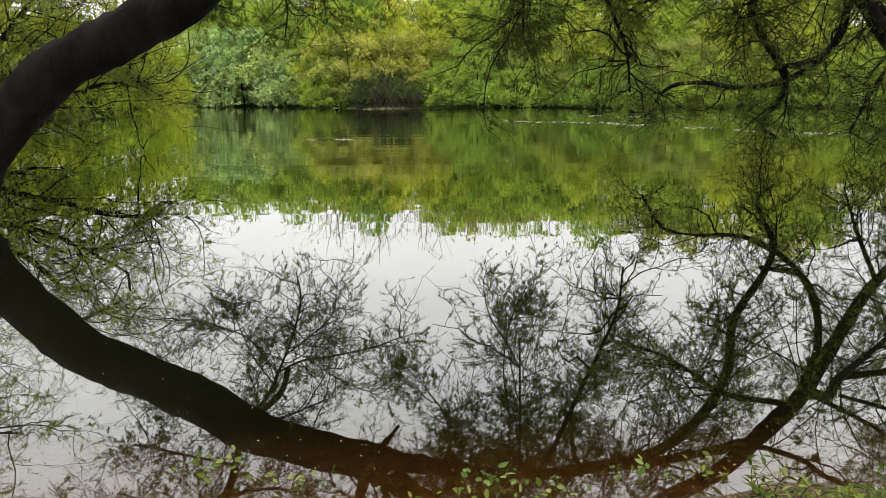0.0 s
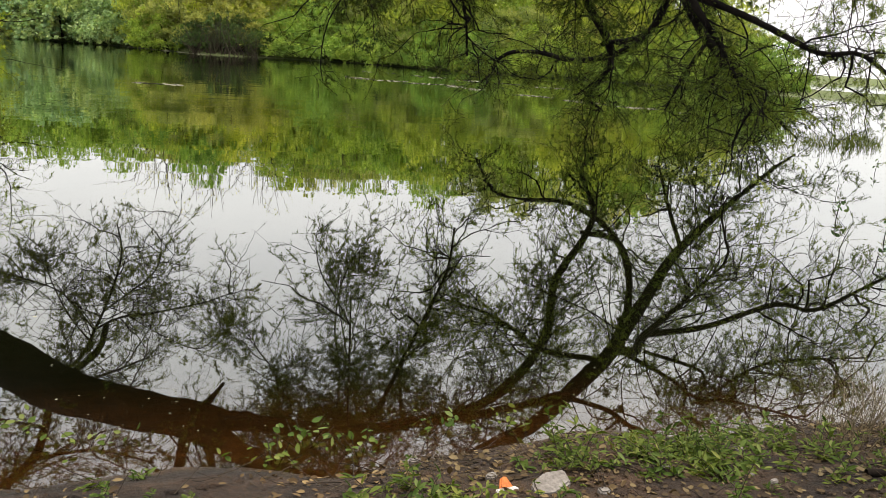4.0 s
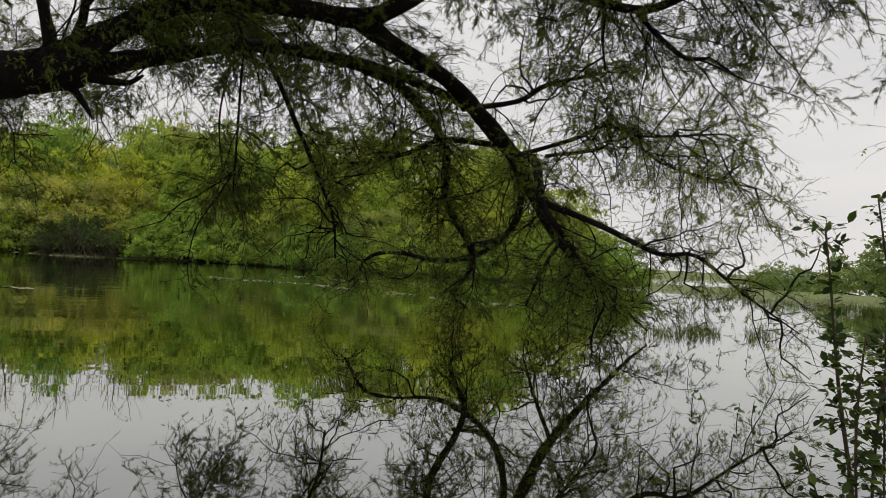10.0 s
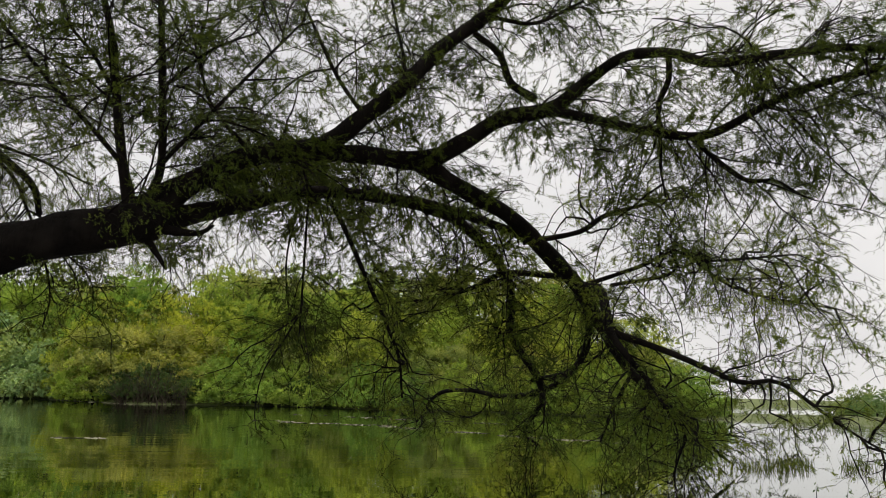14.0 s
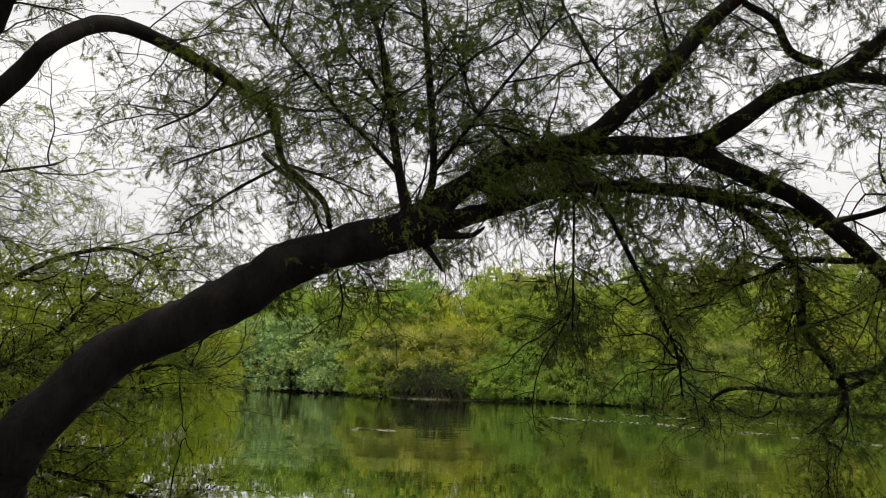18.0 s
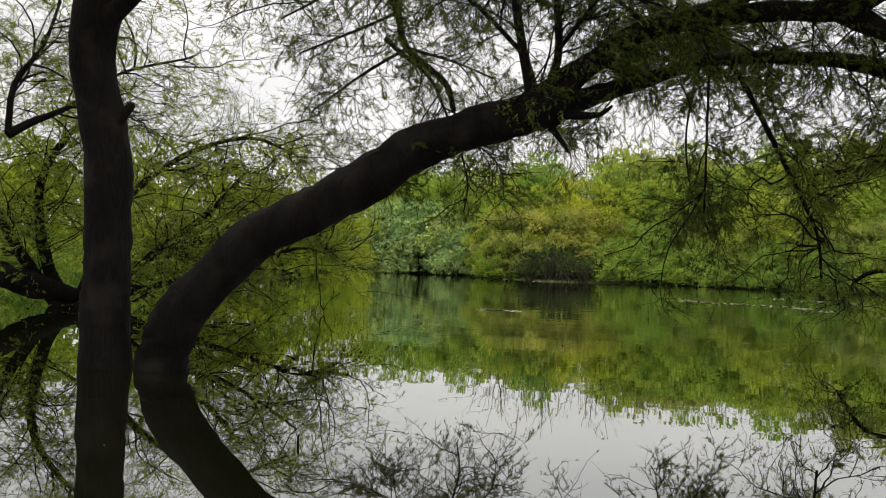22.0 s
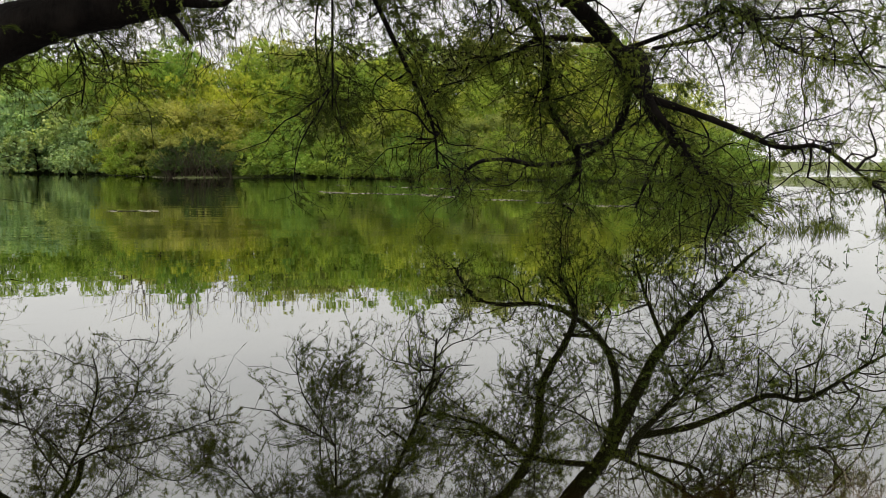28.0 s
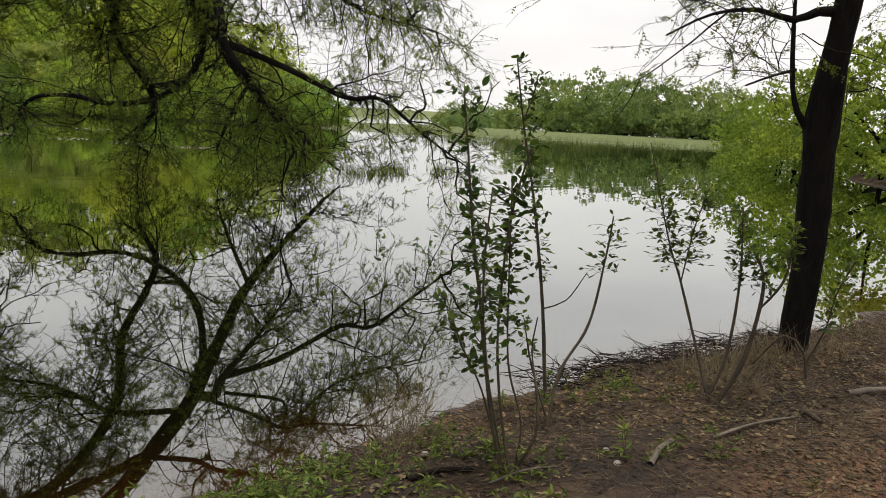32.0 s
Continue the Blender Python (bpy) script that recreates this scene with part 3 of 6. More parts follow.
# ---------------------------------------------------------------- ground and water
SHORE_X = np.array([-200, -30, -12, -4, -1.5, 0.2, 1.2, 2.1, 3.5, 5.0, 6.8, 8.6, 14, 22, 27, 33, 40, 200])
SHORE_Y = np.array([-20, 1.0, 1.9, 2.5, 2.72, 2.78, 2.88, 2.96, 3.0, 2.92, 2.62, 2.4, 2.1, 2.3, 7.0, 12.0, 14.0, 14.0])
FAR_X = np.array([-200, -60, -45, -29, -22, -15.5, -5.4, 0.5, 6.5, 12, 22, 32, 39, 46, 60, 120, 200])
FAR_Y = np.array([20, 60, 80, 88, 86, 81, 67, 69, 70, 65, 61, 57, 54, 61, 95, 140, 150])


def near_shore(x):
    return np.interp(x, SHORE_X, SHORE_Y)


def far_shore(x):
    return np.interp(x, FAR_X, FAR_Y)


def ground_height(x, y):
    """Bank in front, pond bed, far bank and the low grassy spit."""
    d = near_shore(x) - y
    land = np.where(d > 0, 0.36 * (1 - np.exp(-np.maximum(d, 0) / 1.3)) + 0.02 * np.maximum(d, 0), np.maximum(d * 0.16, -1.4))
    # a shrubby point of land reaches into the pond ahead of the bank
    point = (np.arctan2(-x, np.maximum(y, 0.1)) > radians(19.2)) & (y > 0)
    e = np.where(point, y - np.interp(x, [-60, -45, -29, -19], [34, 45, 49, 53]), y - far_shore(x))
    far = np.where(e > 0, np.minimum(e * 0.14, 0.8), np.maximum(e * 0.3, -1.4))
    # the spit: a long low grass bank
    u = (x - 60) * 0.78 + (y - 42) * -0.62
    w = (x - 60) * 0.62 + (y - 42) * 0.78
    spit = 0.42 * np.exp(-((w - 3) / 12) ** 4 - (u / 40) ** 4) * 2.0 - 0.42
    z = np.maximum(np.maximum(land, far), np.where(spit > -0.42 * 0.999, spit, -1.4))
    return z


def lines(a, b, n, power):
    s = np.linspace(0, 1, n) ** power
    return a + (b - a) * s


def make_terrain():
    xs = np.concatenate([-lines(3, 900, 40, 3.0)[::-1], np.linspace(-3, 9, 180)[1:-1], lines(9, 110, 80, 1.4), lines(110, 1000, 14, 2)[1:]])
    ys = np.concatenate([-lines(2, 900, 25, 3.0)[::-1], np.linspace(-2, 4.5, 110)[1:-1], lines(4.5, 110, 100, 1.3), lines(110, 1000, 14, 2)[1:]])
    gx, gy = np.meshgrid(xs, ys)
    z = ground_height(gx, gy)
    bumps = np.array([noise.fractal(Vector((x * 1.1, y * 1.1, 3.0)), 0.9, 2.1, 5) for x, y in zip(gx.ravel(), gy.ravel())]).reshape(gx.shape)
    near = np.clip(1 - np.abs(gy - 1.5) / 12, 0.15, 1) * np.where(z > -0.5, 1, 0.3)
    z = z + bumps * 0.05 * near
    nx, ny = len(xs), len(ys)
    i, j = np.meshgrid(np.arange(ny - 1), np.arange(nx - 1), indexing="ij")
    f = np.stack([i * nx + j, i * nx + j + 1, (i + 1) * nx + j + 1, (i + 1) * nx + j], -1).reshape(-1, 4)
    ob = mesh_object("ground", np.stack([gx, gy, z], -1).reshape(-1, 3), f, GROUND, smooth=True)
    return tagged(ob, "brown muddy pond bank with damp clay and leaf litter", "ground", kind="structure"), (xs, ys, z)


ground, GRID = make_terrain()


def floor_at(x, y):
    """Height of the ground mesh at a place."""
    xs, ys, z = GRID
    i, j = np.clip(np.searchsorted(xs, x) - 1, 0, len(xs) - 2), np.clip(np.searchsorted(ys, y) - 1, 0, len(ys) - 2)
    a, b = (x - xs[i]) / (xs[i + 1] - xs[i]), (y - ys[j]) / (ys[j + 1] - ys[j])
    return (z[j, i] * (1 - a) + z[j, i + 1] * a) * (1 - b) + (z[j + 1, i] * (1 - a) + z[j + 1, i + 1] * a) * b


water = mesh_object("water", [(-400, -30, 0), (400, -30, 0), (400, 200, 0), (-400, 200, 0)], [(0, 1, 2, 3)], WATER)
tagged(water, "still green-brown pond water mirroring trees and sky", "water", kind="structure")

# ---------------------------------------------------------------- the leaning tree over the water
leaning_tree = thing("leaning_tree", "old dark-barked tree leaning over the pond with drooping feathery branches", "tree")
TWIGGY, DROOPING = [], []
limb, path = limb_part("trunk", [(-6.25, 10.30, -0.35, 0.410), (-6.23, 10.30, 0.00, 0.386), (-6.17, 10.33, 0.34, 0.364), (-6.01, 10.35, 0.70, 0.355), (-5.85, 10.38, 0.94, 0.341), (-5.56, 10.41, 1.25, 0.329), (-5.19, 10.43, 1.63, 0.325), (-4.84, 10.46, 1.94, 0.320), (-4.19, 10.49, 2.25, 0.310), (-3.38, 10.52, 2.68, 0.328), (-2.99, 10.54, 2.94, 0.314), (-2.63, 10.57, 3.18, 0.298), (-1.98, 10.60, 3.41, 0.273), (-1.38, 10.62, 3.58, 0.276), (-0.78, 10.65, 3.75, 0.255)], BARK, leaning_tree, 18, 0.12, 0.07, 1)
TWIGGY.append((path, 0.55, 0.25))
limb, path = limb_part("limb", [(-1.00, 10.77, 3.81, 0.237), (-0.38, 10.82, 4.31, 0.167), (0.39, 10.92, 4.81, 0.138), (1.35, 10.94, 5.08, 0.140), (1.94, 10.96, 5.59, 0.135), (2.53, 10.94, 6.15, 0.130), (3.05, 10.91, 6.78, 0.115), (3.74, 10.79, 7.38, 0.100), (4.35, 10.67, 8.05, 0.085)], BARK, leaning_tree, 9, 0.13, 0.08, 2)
TWIGGY.append((path, 0.1, 1.4))
limb, path = limb_part("limb", [(0.39, 10.92, 4.81, 0.106), (1.04, 11.08, 4.96, 0.124), (1.88, 11.17, 5.07, 0.135), (2.93, 11.25, 5.11, 0.147), (3.50, 11.09, 5.41, 0.131), (4.06, 10.89, 5.79, 0.123), (4.79, 10.70, 5.98, 0.116), (5.20, 10.39, 6.32, 0.089), (5.65, 10.04, 6.66, 0.081), (6.17, 9.61, 6.64, 0.076), (6.62, 9.18, 6.37, 0.070), (7.18, 8.39, 6.26, 0.064), (7.61, 7.73, 6.13, 0.050), (7.94, 6.94, 5.78, 0.032)], BARK, leaning_tree, 9, 0.13, 0.08, 3)
TWIGGY.append((path, 0.1, 1.5))
limb, path = limb_part("limb", [(4.75, 10.72, 5.97, 0.089), (5.74, 10.33, 5.71, 0.071), (6.37, 9.95, 5.52, 0.067), (6.77, 9.47, 5.43, 0.061), (7.25, 8.72, 5.72, 0.056), (7.64, 7.97, 5.81, 0.046), (8.09, 7.08, 5.77, 0.029)], BARK, leaning_tree, 9, 0.13, 0.08, 4)
TWIGGY.append((path, 0, 1.6))
limb, path = limb_part("limb", [(6.56, 9.73, 5.46, 0.044), (6.86, 9.53, 5.06, 0.039), (7.14, 9.19, 4.68, 0.034), (7.32, 8.93, 4.66, 0.026), (7.53, 8.62, 4.38, 0.013)], BARK, leaning_tree, 9, 0.13, 0.08, 5)
TWIGGY.append((path, 0, 1.5))
limb, path = limb_part("limb", [(4.53, 10.70, 6.09, 0.062), (4.18, 10.85, 6.37, 0.063), (4.01, 10.91, 6.84, 0.055), (3.61, 10.95, 7.14, 0.046)], BARK, leaning_tree, 9, 0.13, 0.08, 6)
TWIGGY.append((path, 0, 1.6))
limb, path = limb_part("limb", [(6.17, 9.61, 6.63, 0.049), (6.22, 9.69, 6.27, 0.044), (6.14, 9.86, 5.92, 0.040), (6.20, 9.94, 5.49, 0.035), (6.31, 10.11, 5.01, 0.022), (6.47, 10.25, 4.64, 0.013)], BARK, leaning_tree, 9, 0.13, 0.08, 7)
TWIGGY.append((path, 0, 1.6))
limb, path = limb_part("limb", [(2.85, 11.27, 5.08, 0.147), (3.60, 11.47, 4.79, 0.133), (4.52, 11.79, 4.50, 0.130), (5.45, 12.27, 3.99, 0.146), (6.16, 12.60, 3.51, 0.131), (7.03, 13.39, 2.90, 0.119), (8.23, 14.55, 2.19, 0.102), (9.65, 15.33, 1.37, 0.071), (11.10, 15.93, 0.53, 0.042), (11.60, 15.94, 0.18, 0.021)], BARK, leaning_tree, 9, 0.13, 0.08, 8)
TWIGGY.append((path, 0.3, 1.0))
limb, path = limb_part("limb", [(-0.89, 10.78, 3.72, 0.181), (-0.22, 11.12, 4.00, 0.138), (0.50, 11.51, 4.30, 0.110), (1.30, 11.95, 4.63, 0.097), (2.47, 12.48, 4.78, 0.094), (3.70, 12.80, 4.67, 0.093), (4.67, 13.33, 4.27, 0.092), (5.43, 14.11, 3.68, 0.093), (5.71, 14.65, 2.78, 0.079), (6.44, 15.22, 2.07, 0.071), (6.81, 15.71, 1.54, 0.061), (6.85, 16.78, 0.82, 0.039), (7.35, 17.11, 0.50, 0.020)], BARK, leaning_tree, 9, 0.13, 0.08, 9)
TWIGGY.append((path, 0.3, 1.0))
limb, path = limb_part("limb", [(2.47, 12.48, 4.81, 0.066), (3.44, 12.56, 4.75, 0.077), (4.55, 12.42, 4.46, 0.077), (5.17, 12.28, 4.22, 0.078)], BARK, leaning_tree, 9, 0.13, 0.08, 10)
TWIGGY.append((path, 0.35, 1.0))
limb, path = limb_part("limb", [(6.34, 12.96, 3.54, 0.083), (6.89, 13.68, 3.02, 0.072), (7.19, 14.65, 2.35, 0.070), (7.02, 15.62, 1.83, 0.061), (6.48, 16.71, 1.57, 0.058), (5.76, 17.61, 1.70, 0.046), (5.21, 18.19, 1.57, 0.041), (4.86, 18.71, 0.91, 0.021)], BARK, leaning_tree, 9, 0.13, 0.08, 11)
TWIGGY.append((path, 0.35, 1.0))
limb, path = limb_part("limb", [(6.34, 12.95, 3.59, 0.105), (6.42, 12.30, 3.44, 0.085), (6.08, 11.40, 2.85, 0.078), (5.90, 10.85, 2.50, 0.060), (6.30, 10.60, 1.90, 0.034), (6.75, 10.35, 1.20, 0.016)], BARK, leaning_tree, 9, 0.13, 0.08, 12)
TWIGGY.append((path, 0.2, 1.3))
limb, path = limb_part("limb", [(5.98, 11.05, 2.62, 0.056), (6.71, 10.56, 2.31, 0.046), (7.81, 10.49, 1.92, 0.038), (8.31, 10.21, 1.92, 0.032), (9.04, 9.87, 1.34, 0.022), (9.94, 9.63, 0.78, 0.010)], BARK, leaning_tree, 9, 0.13, 0.10, 13)
TWIGGY.append((path, 0.35, 1.0))
limb, path = limb_part("limb", [(5.84, 12.64, 3.70, 0.055), (5.08, 13.39, 3.80, 0.052), (4.69, 13.96, 3.60, 0.042), (4.26, 14.51, 3.45, 0.033), (3.42, 15.14, 3.34, 0.017)], BARK, leaning_tree, 9, 0.13, 0.08, 14)
TWIGGY.append((path, 0.1, 2.0))
limb, path = limb_part("limb", [(4.93, 12.16, 4.15, 0.048), (5.86, 11.96, 4.37, 0.044), (6.40, 11.91, 4.72, 0.040), (7.39, 11.79, 5.01, 0.020)], BARK, leaning_tree, 9, 0.13, 0.08, 15)
TWIGGY.append((path, 0.1, 1.5))
limb, path = limb_part("limb", [(6.30, 12.86, 3.57, 0.041), (7.09, 12.21, 3.88, 0.036), (7.51, 11.72, 4.11, 0.030), (7.78, 11.20, 3.90, 0.025), (8.76, 10.45, 3.94, 0.015)], BARK, leaning_tree, 9, 0.13, 0.08, 16)
TWIGGY.append((path, 0.1, 2.0))
limb, path = limb_part("limb", [(6.88, 12.79, 3.62, 0.037), (7.87, 12.32, 3.86, 0.032), (7.93, 12.30, 4.38, 0.027), (8.97, 12.07, 3.61, 0.022), (10.61, 11.49, 3.27, 0.014)], BARK, leaning_tree, 9, 0.13, 0.08, 17)
TWIGGY.append((path, 0.1, 2.0))
limb, path = limb_part("limb", [(8.72, 15.31, 2.16, 0.050), (8.83, 16.28, 1.47, 0.040), (8.90, 17.15, 0.60, 0.017)], BARK, leaning_tree, 9, 0.13, 0.08, 18)
TWIGGY.append((path, 0.1, 2.0))
limb, path = limb_part("limb", [(6.39, 15.24, 1.93, 0.047), (7.34, 15.47, 2.16, 0.043), (7.66, 15.31, 2.72, 0.043)], BARK, leaning_tree, 9, 0.13, 0.08, 19)
TWIGGY.append((path, 0.35, 1.0))
limb, path = limb_part("limb", [(1.57, 12.12, 4.66, 0.040), (1.79, 11.99, 4.31, 0.040), (2.28, 12.52, 3.60, 0.037), (2.84, 13.02, 2.73, 0.033), (3.15, 13.36, 2.19, 0.025), (3.31, 13.73, 1.54, 0.020)], BARK, leaning_tree, 9, 0.13, 0.08, 20)
TWIGGY.append((path, 0.35, 1.0))
limb, path = limb_part("limb", [(1.34, 11.95, 4.63, 0.018), (1.30, 11.85, 4.31, 0.017), (1.30, 11.95, 3.41, 0.017), (1.30, 12.06, 2.32, 0.013)], BARK, leaning_tree, 9, 0.13, 0.08, 21)
TWIGGY.append((path, 0.35, 1.0))
limb, path = limb_part("limb", [(-1.08, 10.77, 3.89, 0.095), (-1.22, 10.75, 4.42, 0.068), (-1.40, 10.83, 5.41, 0.058), (-1.51, 10.81, 6.14, 0.051), (-1.69, 10.79, 6.79, 0.043), (-1.98, 10.84, 7.57, 0.031)], BARK, leaning_tree, 9, 0.13, 0.08, 22)
TWIGGY.append((path, 0.05, 1.3))
limb, path = limb_part("limb", [(-0.90, 10.78, 3.97, 0.071), (-0.77, 10.89, 4.56, 0.057), (-0.85, 10.99, 5.65, 0.054), (-0.94, 11.08, 6.54, 0.048), (-1.05, 11.07, 7.41, 0.040), (-1.32, 11.04, 8.10, 0.028)], BARK, leaning_tree, 9, 0.13, 0.08, 23)
TWIGGY.append((path, 0.05, 1.3))
limb, path = limb_part("limb", [(-1.20, 10.75, 4.43, 0.036), (-1.66, 10.59, 4.91, 0.032), (-2.15, 10.39, 5.37, 0.028), (-2.98, 10.08, 6.28, 0.016), (-3.36, 9.85, 6.76, 0.012)], BARK, leaning_tree, 9, 0.13, 0.08, 24)
TWIGGY.append((path, 0.05, 1.4))
limb, path = limb_part("limb", [(-1.40, 10.83, 5.41, 0.033), (-1.75, 10.88, 5.98, 0.025), (-2.09, 10.92, 6.40, 0.022), (-2.37, 10.96, 7.26, 0.013)], BARK, leaning_tree, 9, 0.13, 0.08, 25)
TWIGGY.append((path, 0.05, 1.2))
limb, path = limb_part("limb", [(-0.77, 10.89, 4.56, 0.032), (-0.36, 10.72, 5.05, 0.028), (0.05, 10.52, 5.53, 0.024), (0.96, 10.28, 6.63, 0.016)], BARK, leaning_tree, 9, 0.13, 0.08, 26)
TWIGGY.append((path, 0.05, 1.2))
limb, path = limb_part("limb", [(0.39, 10.92, 4.85, 0.033), (-0.02, 11.12, 5.32, 0.029), (-0.28, 11.32, 5.80, 0.026), (-0.66, 11.60, 7.16, 0.014)], BARK, leaning_tree, 9, 0.13, 0.08, 27)
TWIGGY.append((path, 0.05, 1.2))
limb, path = limb_part("limb", [(1.94, 10.96, 5.61, 0.034), (1.58, 10.81, 5.97, 0.029), (1.32, 10.64, 6.31, 0.025), (0.81, 10.49, 7.24, 0.013)], BARK, leaning_tree, 9, 0.13, 0.08, 28)
TWIGGY.append((path, 0.05, 1.2))
limb, path = limb_part("limb", [(2.53, 10.94, 6.15, 0.035), (2.54, 11.14, 6.69, 0.027), (2.47, 11.36, 7.25, 0.023), (2.26, 11.61, 8.53, 0.015)], BARK, leaning_tree, 9, 0.13, 0.08, 29)
TWIGGY.append((path, 0.05, 1.2))
limb, path = limb_part("limb", [(3.74, 10.79, 7.38, 0.037), (4.36, 10.34, 7.15, 0.027), (4.93, 9.86, 7.37, 0.018)], BARK, leaning_tree, 9, 0.13, 0.08, 30)
TWIGGY.append((path, 0.05, 1.2))
limb, path = limb_part("limb", [(-0.85, 10.99, 5.65, 0.025), (-0.27, 10.72, 6.17, 0.021), (0.35, 10.52, 6.45, 0.012)], BARK, leaning_tree, 9, 0.13, 0.08, 31)
TWIGGY.append((path, 0.05, 1.2))
limb_part("stub", [(-0.87, 10.69, 3.53, 0.054), (-0.73, 10.65, 3.34, 0.039), (-0.58, 10.61, 3.12, 0.023)], BARK, leaning_tree, 8, 0.08, 0.1, 32)
limb_part("stub", [(-0.80, 10.69, 3.65, 0.078), (-0.43, 10.61, 3.61, 0.054), (-0.19, 10.62, 3.62, 0.035), (-0.04, 10.52, 3.71, 0.019)], BARK, leaning_tree, 8, 0.08, 0.1, 33)
limb, path = limb_part("limb", [(1.44, 15.41, 5.91, 0.027), (1.44, 15.41, 4.99, 0.021), (1.32, 15.42, 4.10, 0.017), (1.43, 15.41, 3.11, 0.014), (1.77, 15.37, 2.28, 0.010)], BARK, leaning_tree, 7, 0.12, 0.08, 41)
DROOPING.append((path, 0.1, 1.2))
limb, path = limb_part("limb", [(2.68, 15.24, 5.09, 0.024), (2.89, 15.20, 4.32, 0.021), (3.27, 15.12, 3.56, 0.014), (3.30, 15.12, 2.83, 0.010)], BARK, leaning_tree, 7, 0.12, 0.08, 42)
DROOPING.append((path, 0.1, 1.2))
limb, path = limb_part("limb", [(0.23, 15.48, 5.89, 0.021), (0.12, 15.48, 5.10, 0.017), (-0.22, 15.48, 4.58, 0.014), (-0.33, 15.48, 4.32, 0.007)], BARK, leaning_tree, 7, 0.12, 0.08, 43)
DROOPING.append((path, 0.1, 1.2))
limb, path = limb_part("limb", [(1.24, 11.96, 4.71, 0.060), (1.34, 13.68, 5.56, 0.050), (1.44, 15.41, 5.91, 0.027)], BARK, leaning_tree, 7, 0.12, 0.08, 44)
DROOPING.append((path, 0.1, 1.2))
limb, path = limb_part("limb", [(2.41, 12.50, 4.89, 0.060), (2.55, 13.87, 5.24, 0.050), (2.68, 15.24, 5.09, 0.024)], BARK, leaning_tree, 7, 0.12, 0.08, 45)
DROOPING.append((path, 0.1, 1.2))
limb, path = limb_part("limb", [(0.44, 11.52, 4.36, 0.050), (0.33, 13.50, 5.38, 0.050), (0.23, 15.48, 5.89, 0.021)], BARK, leaning_tree, 7, 0.12, 0.08, 46)
DROOPING.append((path, 0.1, 1.2))
side = branchlets(leaning_tree, [(p, max(a, 0.1), w) for k, (p, a, w) in enumerate(TWIGGY) if not 8 <= k < 20], 4.8, 1.6, 0.013, wiggle=0.17)
low_side = branchlets(leaning_tree, [(p, max(a, 0.1), w * 0.75) for p, a, w in TWIGGY[8:20]], 4.8, 1.5, 0.012, wiggle=0.2)
droop_side = branchlets(leaning_tree, DROOPING, 6.0, 0.9, 0.010, 0.02)
curly = branchlets(leaning_tree, [(p, 0.35, 1.0) for p, a, w in TWIGGY[8:20]], 5.2, 1.15, 0.018, 0.04, 0.42)
hanging = branchlets(leaning_tree, [(TWIGGY[8][0], 0.05, 1.0)], 2.0, 1.3, 0.006, 0.30)
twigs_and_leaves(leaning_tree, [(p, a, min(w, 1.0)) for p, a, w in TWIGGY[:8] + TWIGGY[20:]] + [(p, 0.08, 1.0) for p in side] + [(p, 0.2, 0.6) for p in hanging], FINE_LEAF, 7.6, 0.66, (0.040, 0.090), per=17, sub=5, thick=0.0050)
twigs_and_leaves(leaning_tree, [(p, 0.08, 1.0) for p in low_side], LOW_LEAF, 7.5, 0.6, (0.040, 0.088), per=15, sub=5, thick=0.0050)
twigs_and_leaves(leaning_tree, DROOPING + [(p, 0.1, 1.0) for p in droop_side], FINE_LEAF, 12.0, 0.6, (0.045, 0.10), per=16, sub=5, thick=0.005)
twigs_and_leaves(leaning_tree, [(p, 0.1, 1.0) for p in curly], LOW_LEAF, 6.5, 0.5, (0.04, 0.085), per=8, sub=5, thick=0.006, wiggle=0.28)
# fresh sprays about the fork, their lit tone put into the leaf colour
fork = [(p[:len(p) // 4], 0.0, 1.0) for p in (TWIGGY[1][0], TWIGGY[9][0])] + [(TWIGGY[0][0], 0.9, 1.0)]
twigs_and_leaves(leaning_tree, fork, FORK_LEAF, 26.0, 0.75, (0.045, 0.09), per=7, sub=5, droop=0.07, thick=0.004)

# ---------------------------------------------------------------- the upright tree beside it
upright_tree = thing("upright_tree", "dark upright forked tree trunk standing in the pond water", "tree")
UP_TWIGGY, UP_DROOP = [], []
limb_part("stub", [(-7.02, 10.18, 3.42, 0.110), (-6.86, 10.15, 3.58, 0.078), (-6.70, 10.12, 3.72, 0.055)], BARK, upright_tree, 8, 0.08, 0.1, 34)
limb, path = limb_part("limb", [(-5.54, 18.69, 7.05, 0.065), (-5.14, 18.80, 6.68, 0.056), (-4.76, 18.90, 6.40, 0.048), (-4.37, 18.99, 5.99, 0.039), (-4.14, 19.05, 5.48, 0.035), (-3.74, 19.13, 4.55, 0.026), (-3.47, 19.18, 3.54, 0.022), (-3.55, 19.16, 2.82, 0.013)], BARK, upright_tree, 7, 0.12, 0.08, 35)
UP_DROOP.append((path, 0.1, 1.2))
limb, path = limb_part("limb", [(-4.13, 19.05, 5.41, 0.026), (-3.52, 19.17, 5.14, 0.026), (-2.68, 19.30, 5.06, 0.022), (-1.68, 19.41, 4.88, 0.017), (-0.92, 19.46, 4.61, 0.009)], BARK, upright_tree, 7, 0.12, 0.08, 36)
UP_DROOP.append((path, 0.1, 1.2))
limb, path = limb_part("limb", [(-4.24, 19.02, 5.70, 0.022), (-4.70, 18.92, 4.89, 0.017), (-5.00, 18.84, 3.98, 0.013), (-5.06, 18.82, 3.27, 0.009)], BARK, upright_tree, 7, 0.12, 0.08, 37)
UP_DROOP.append((path, 0.1, 1.2))
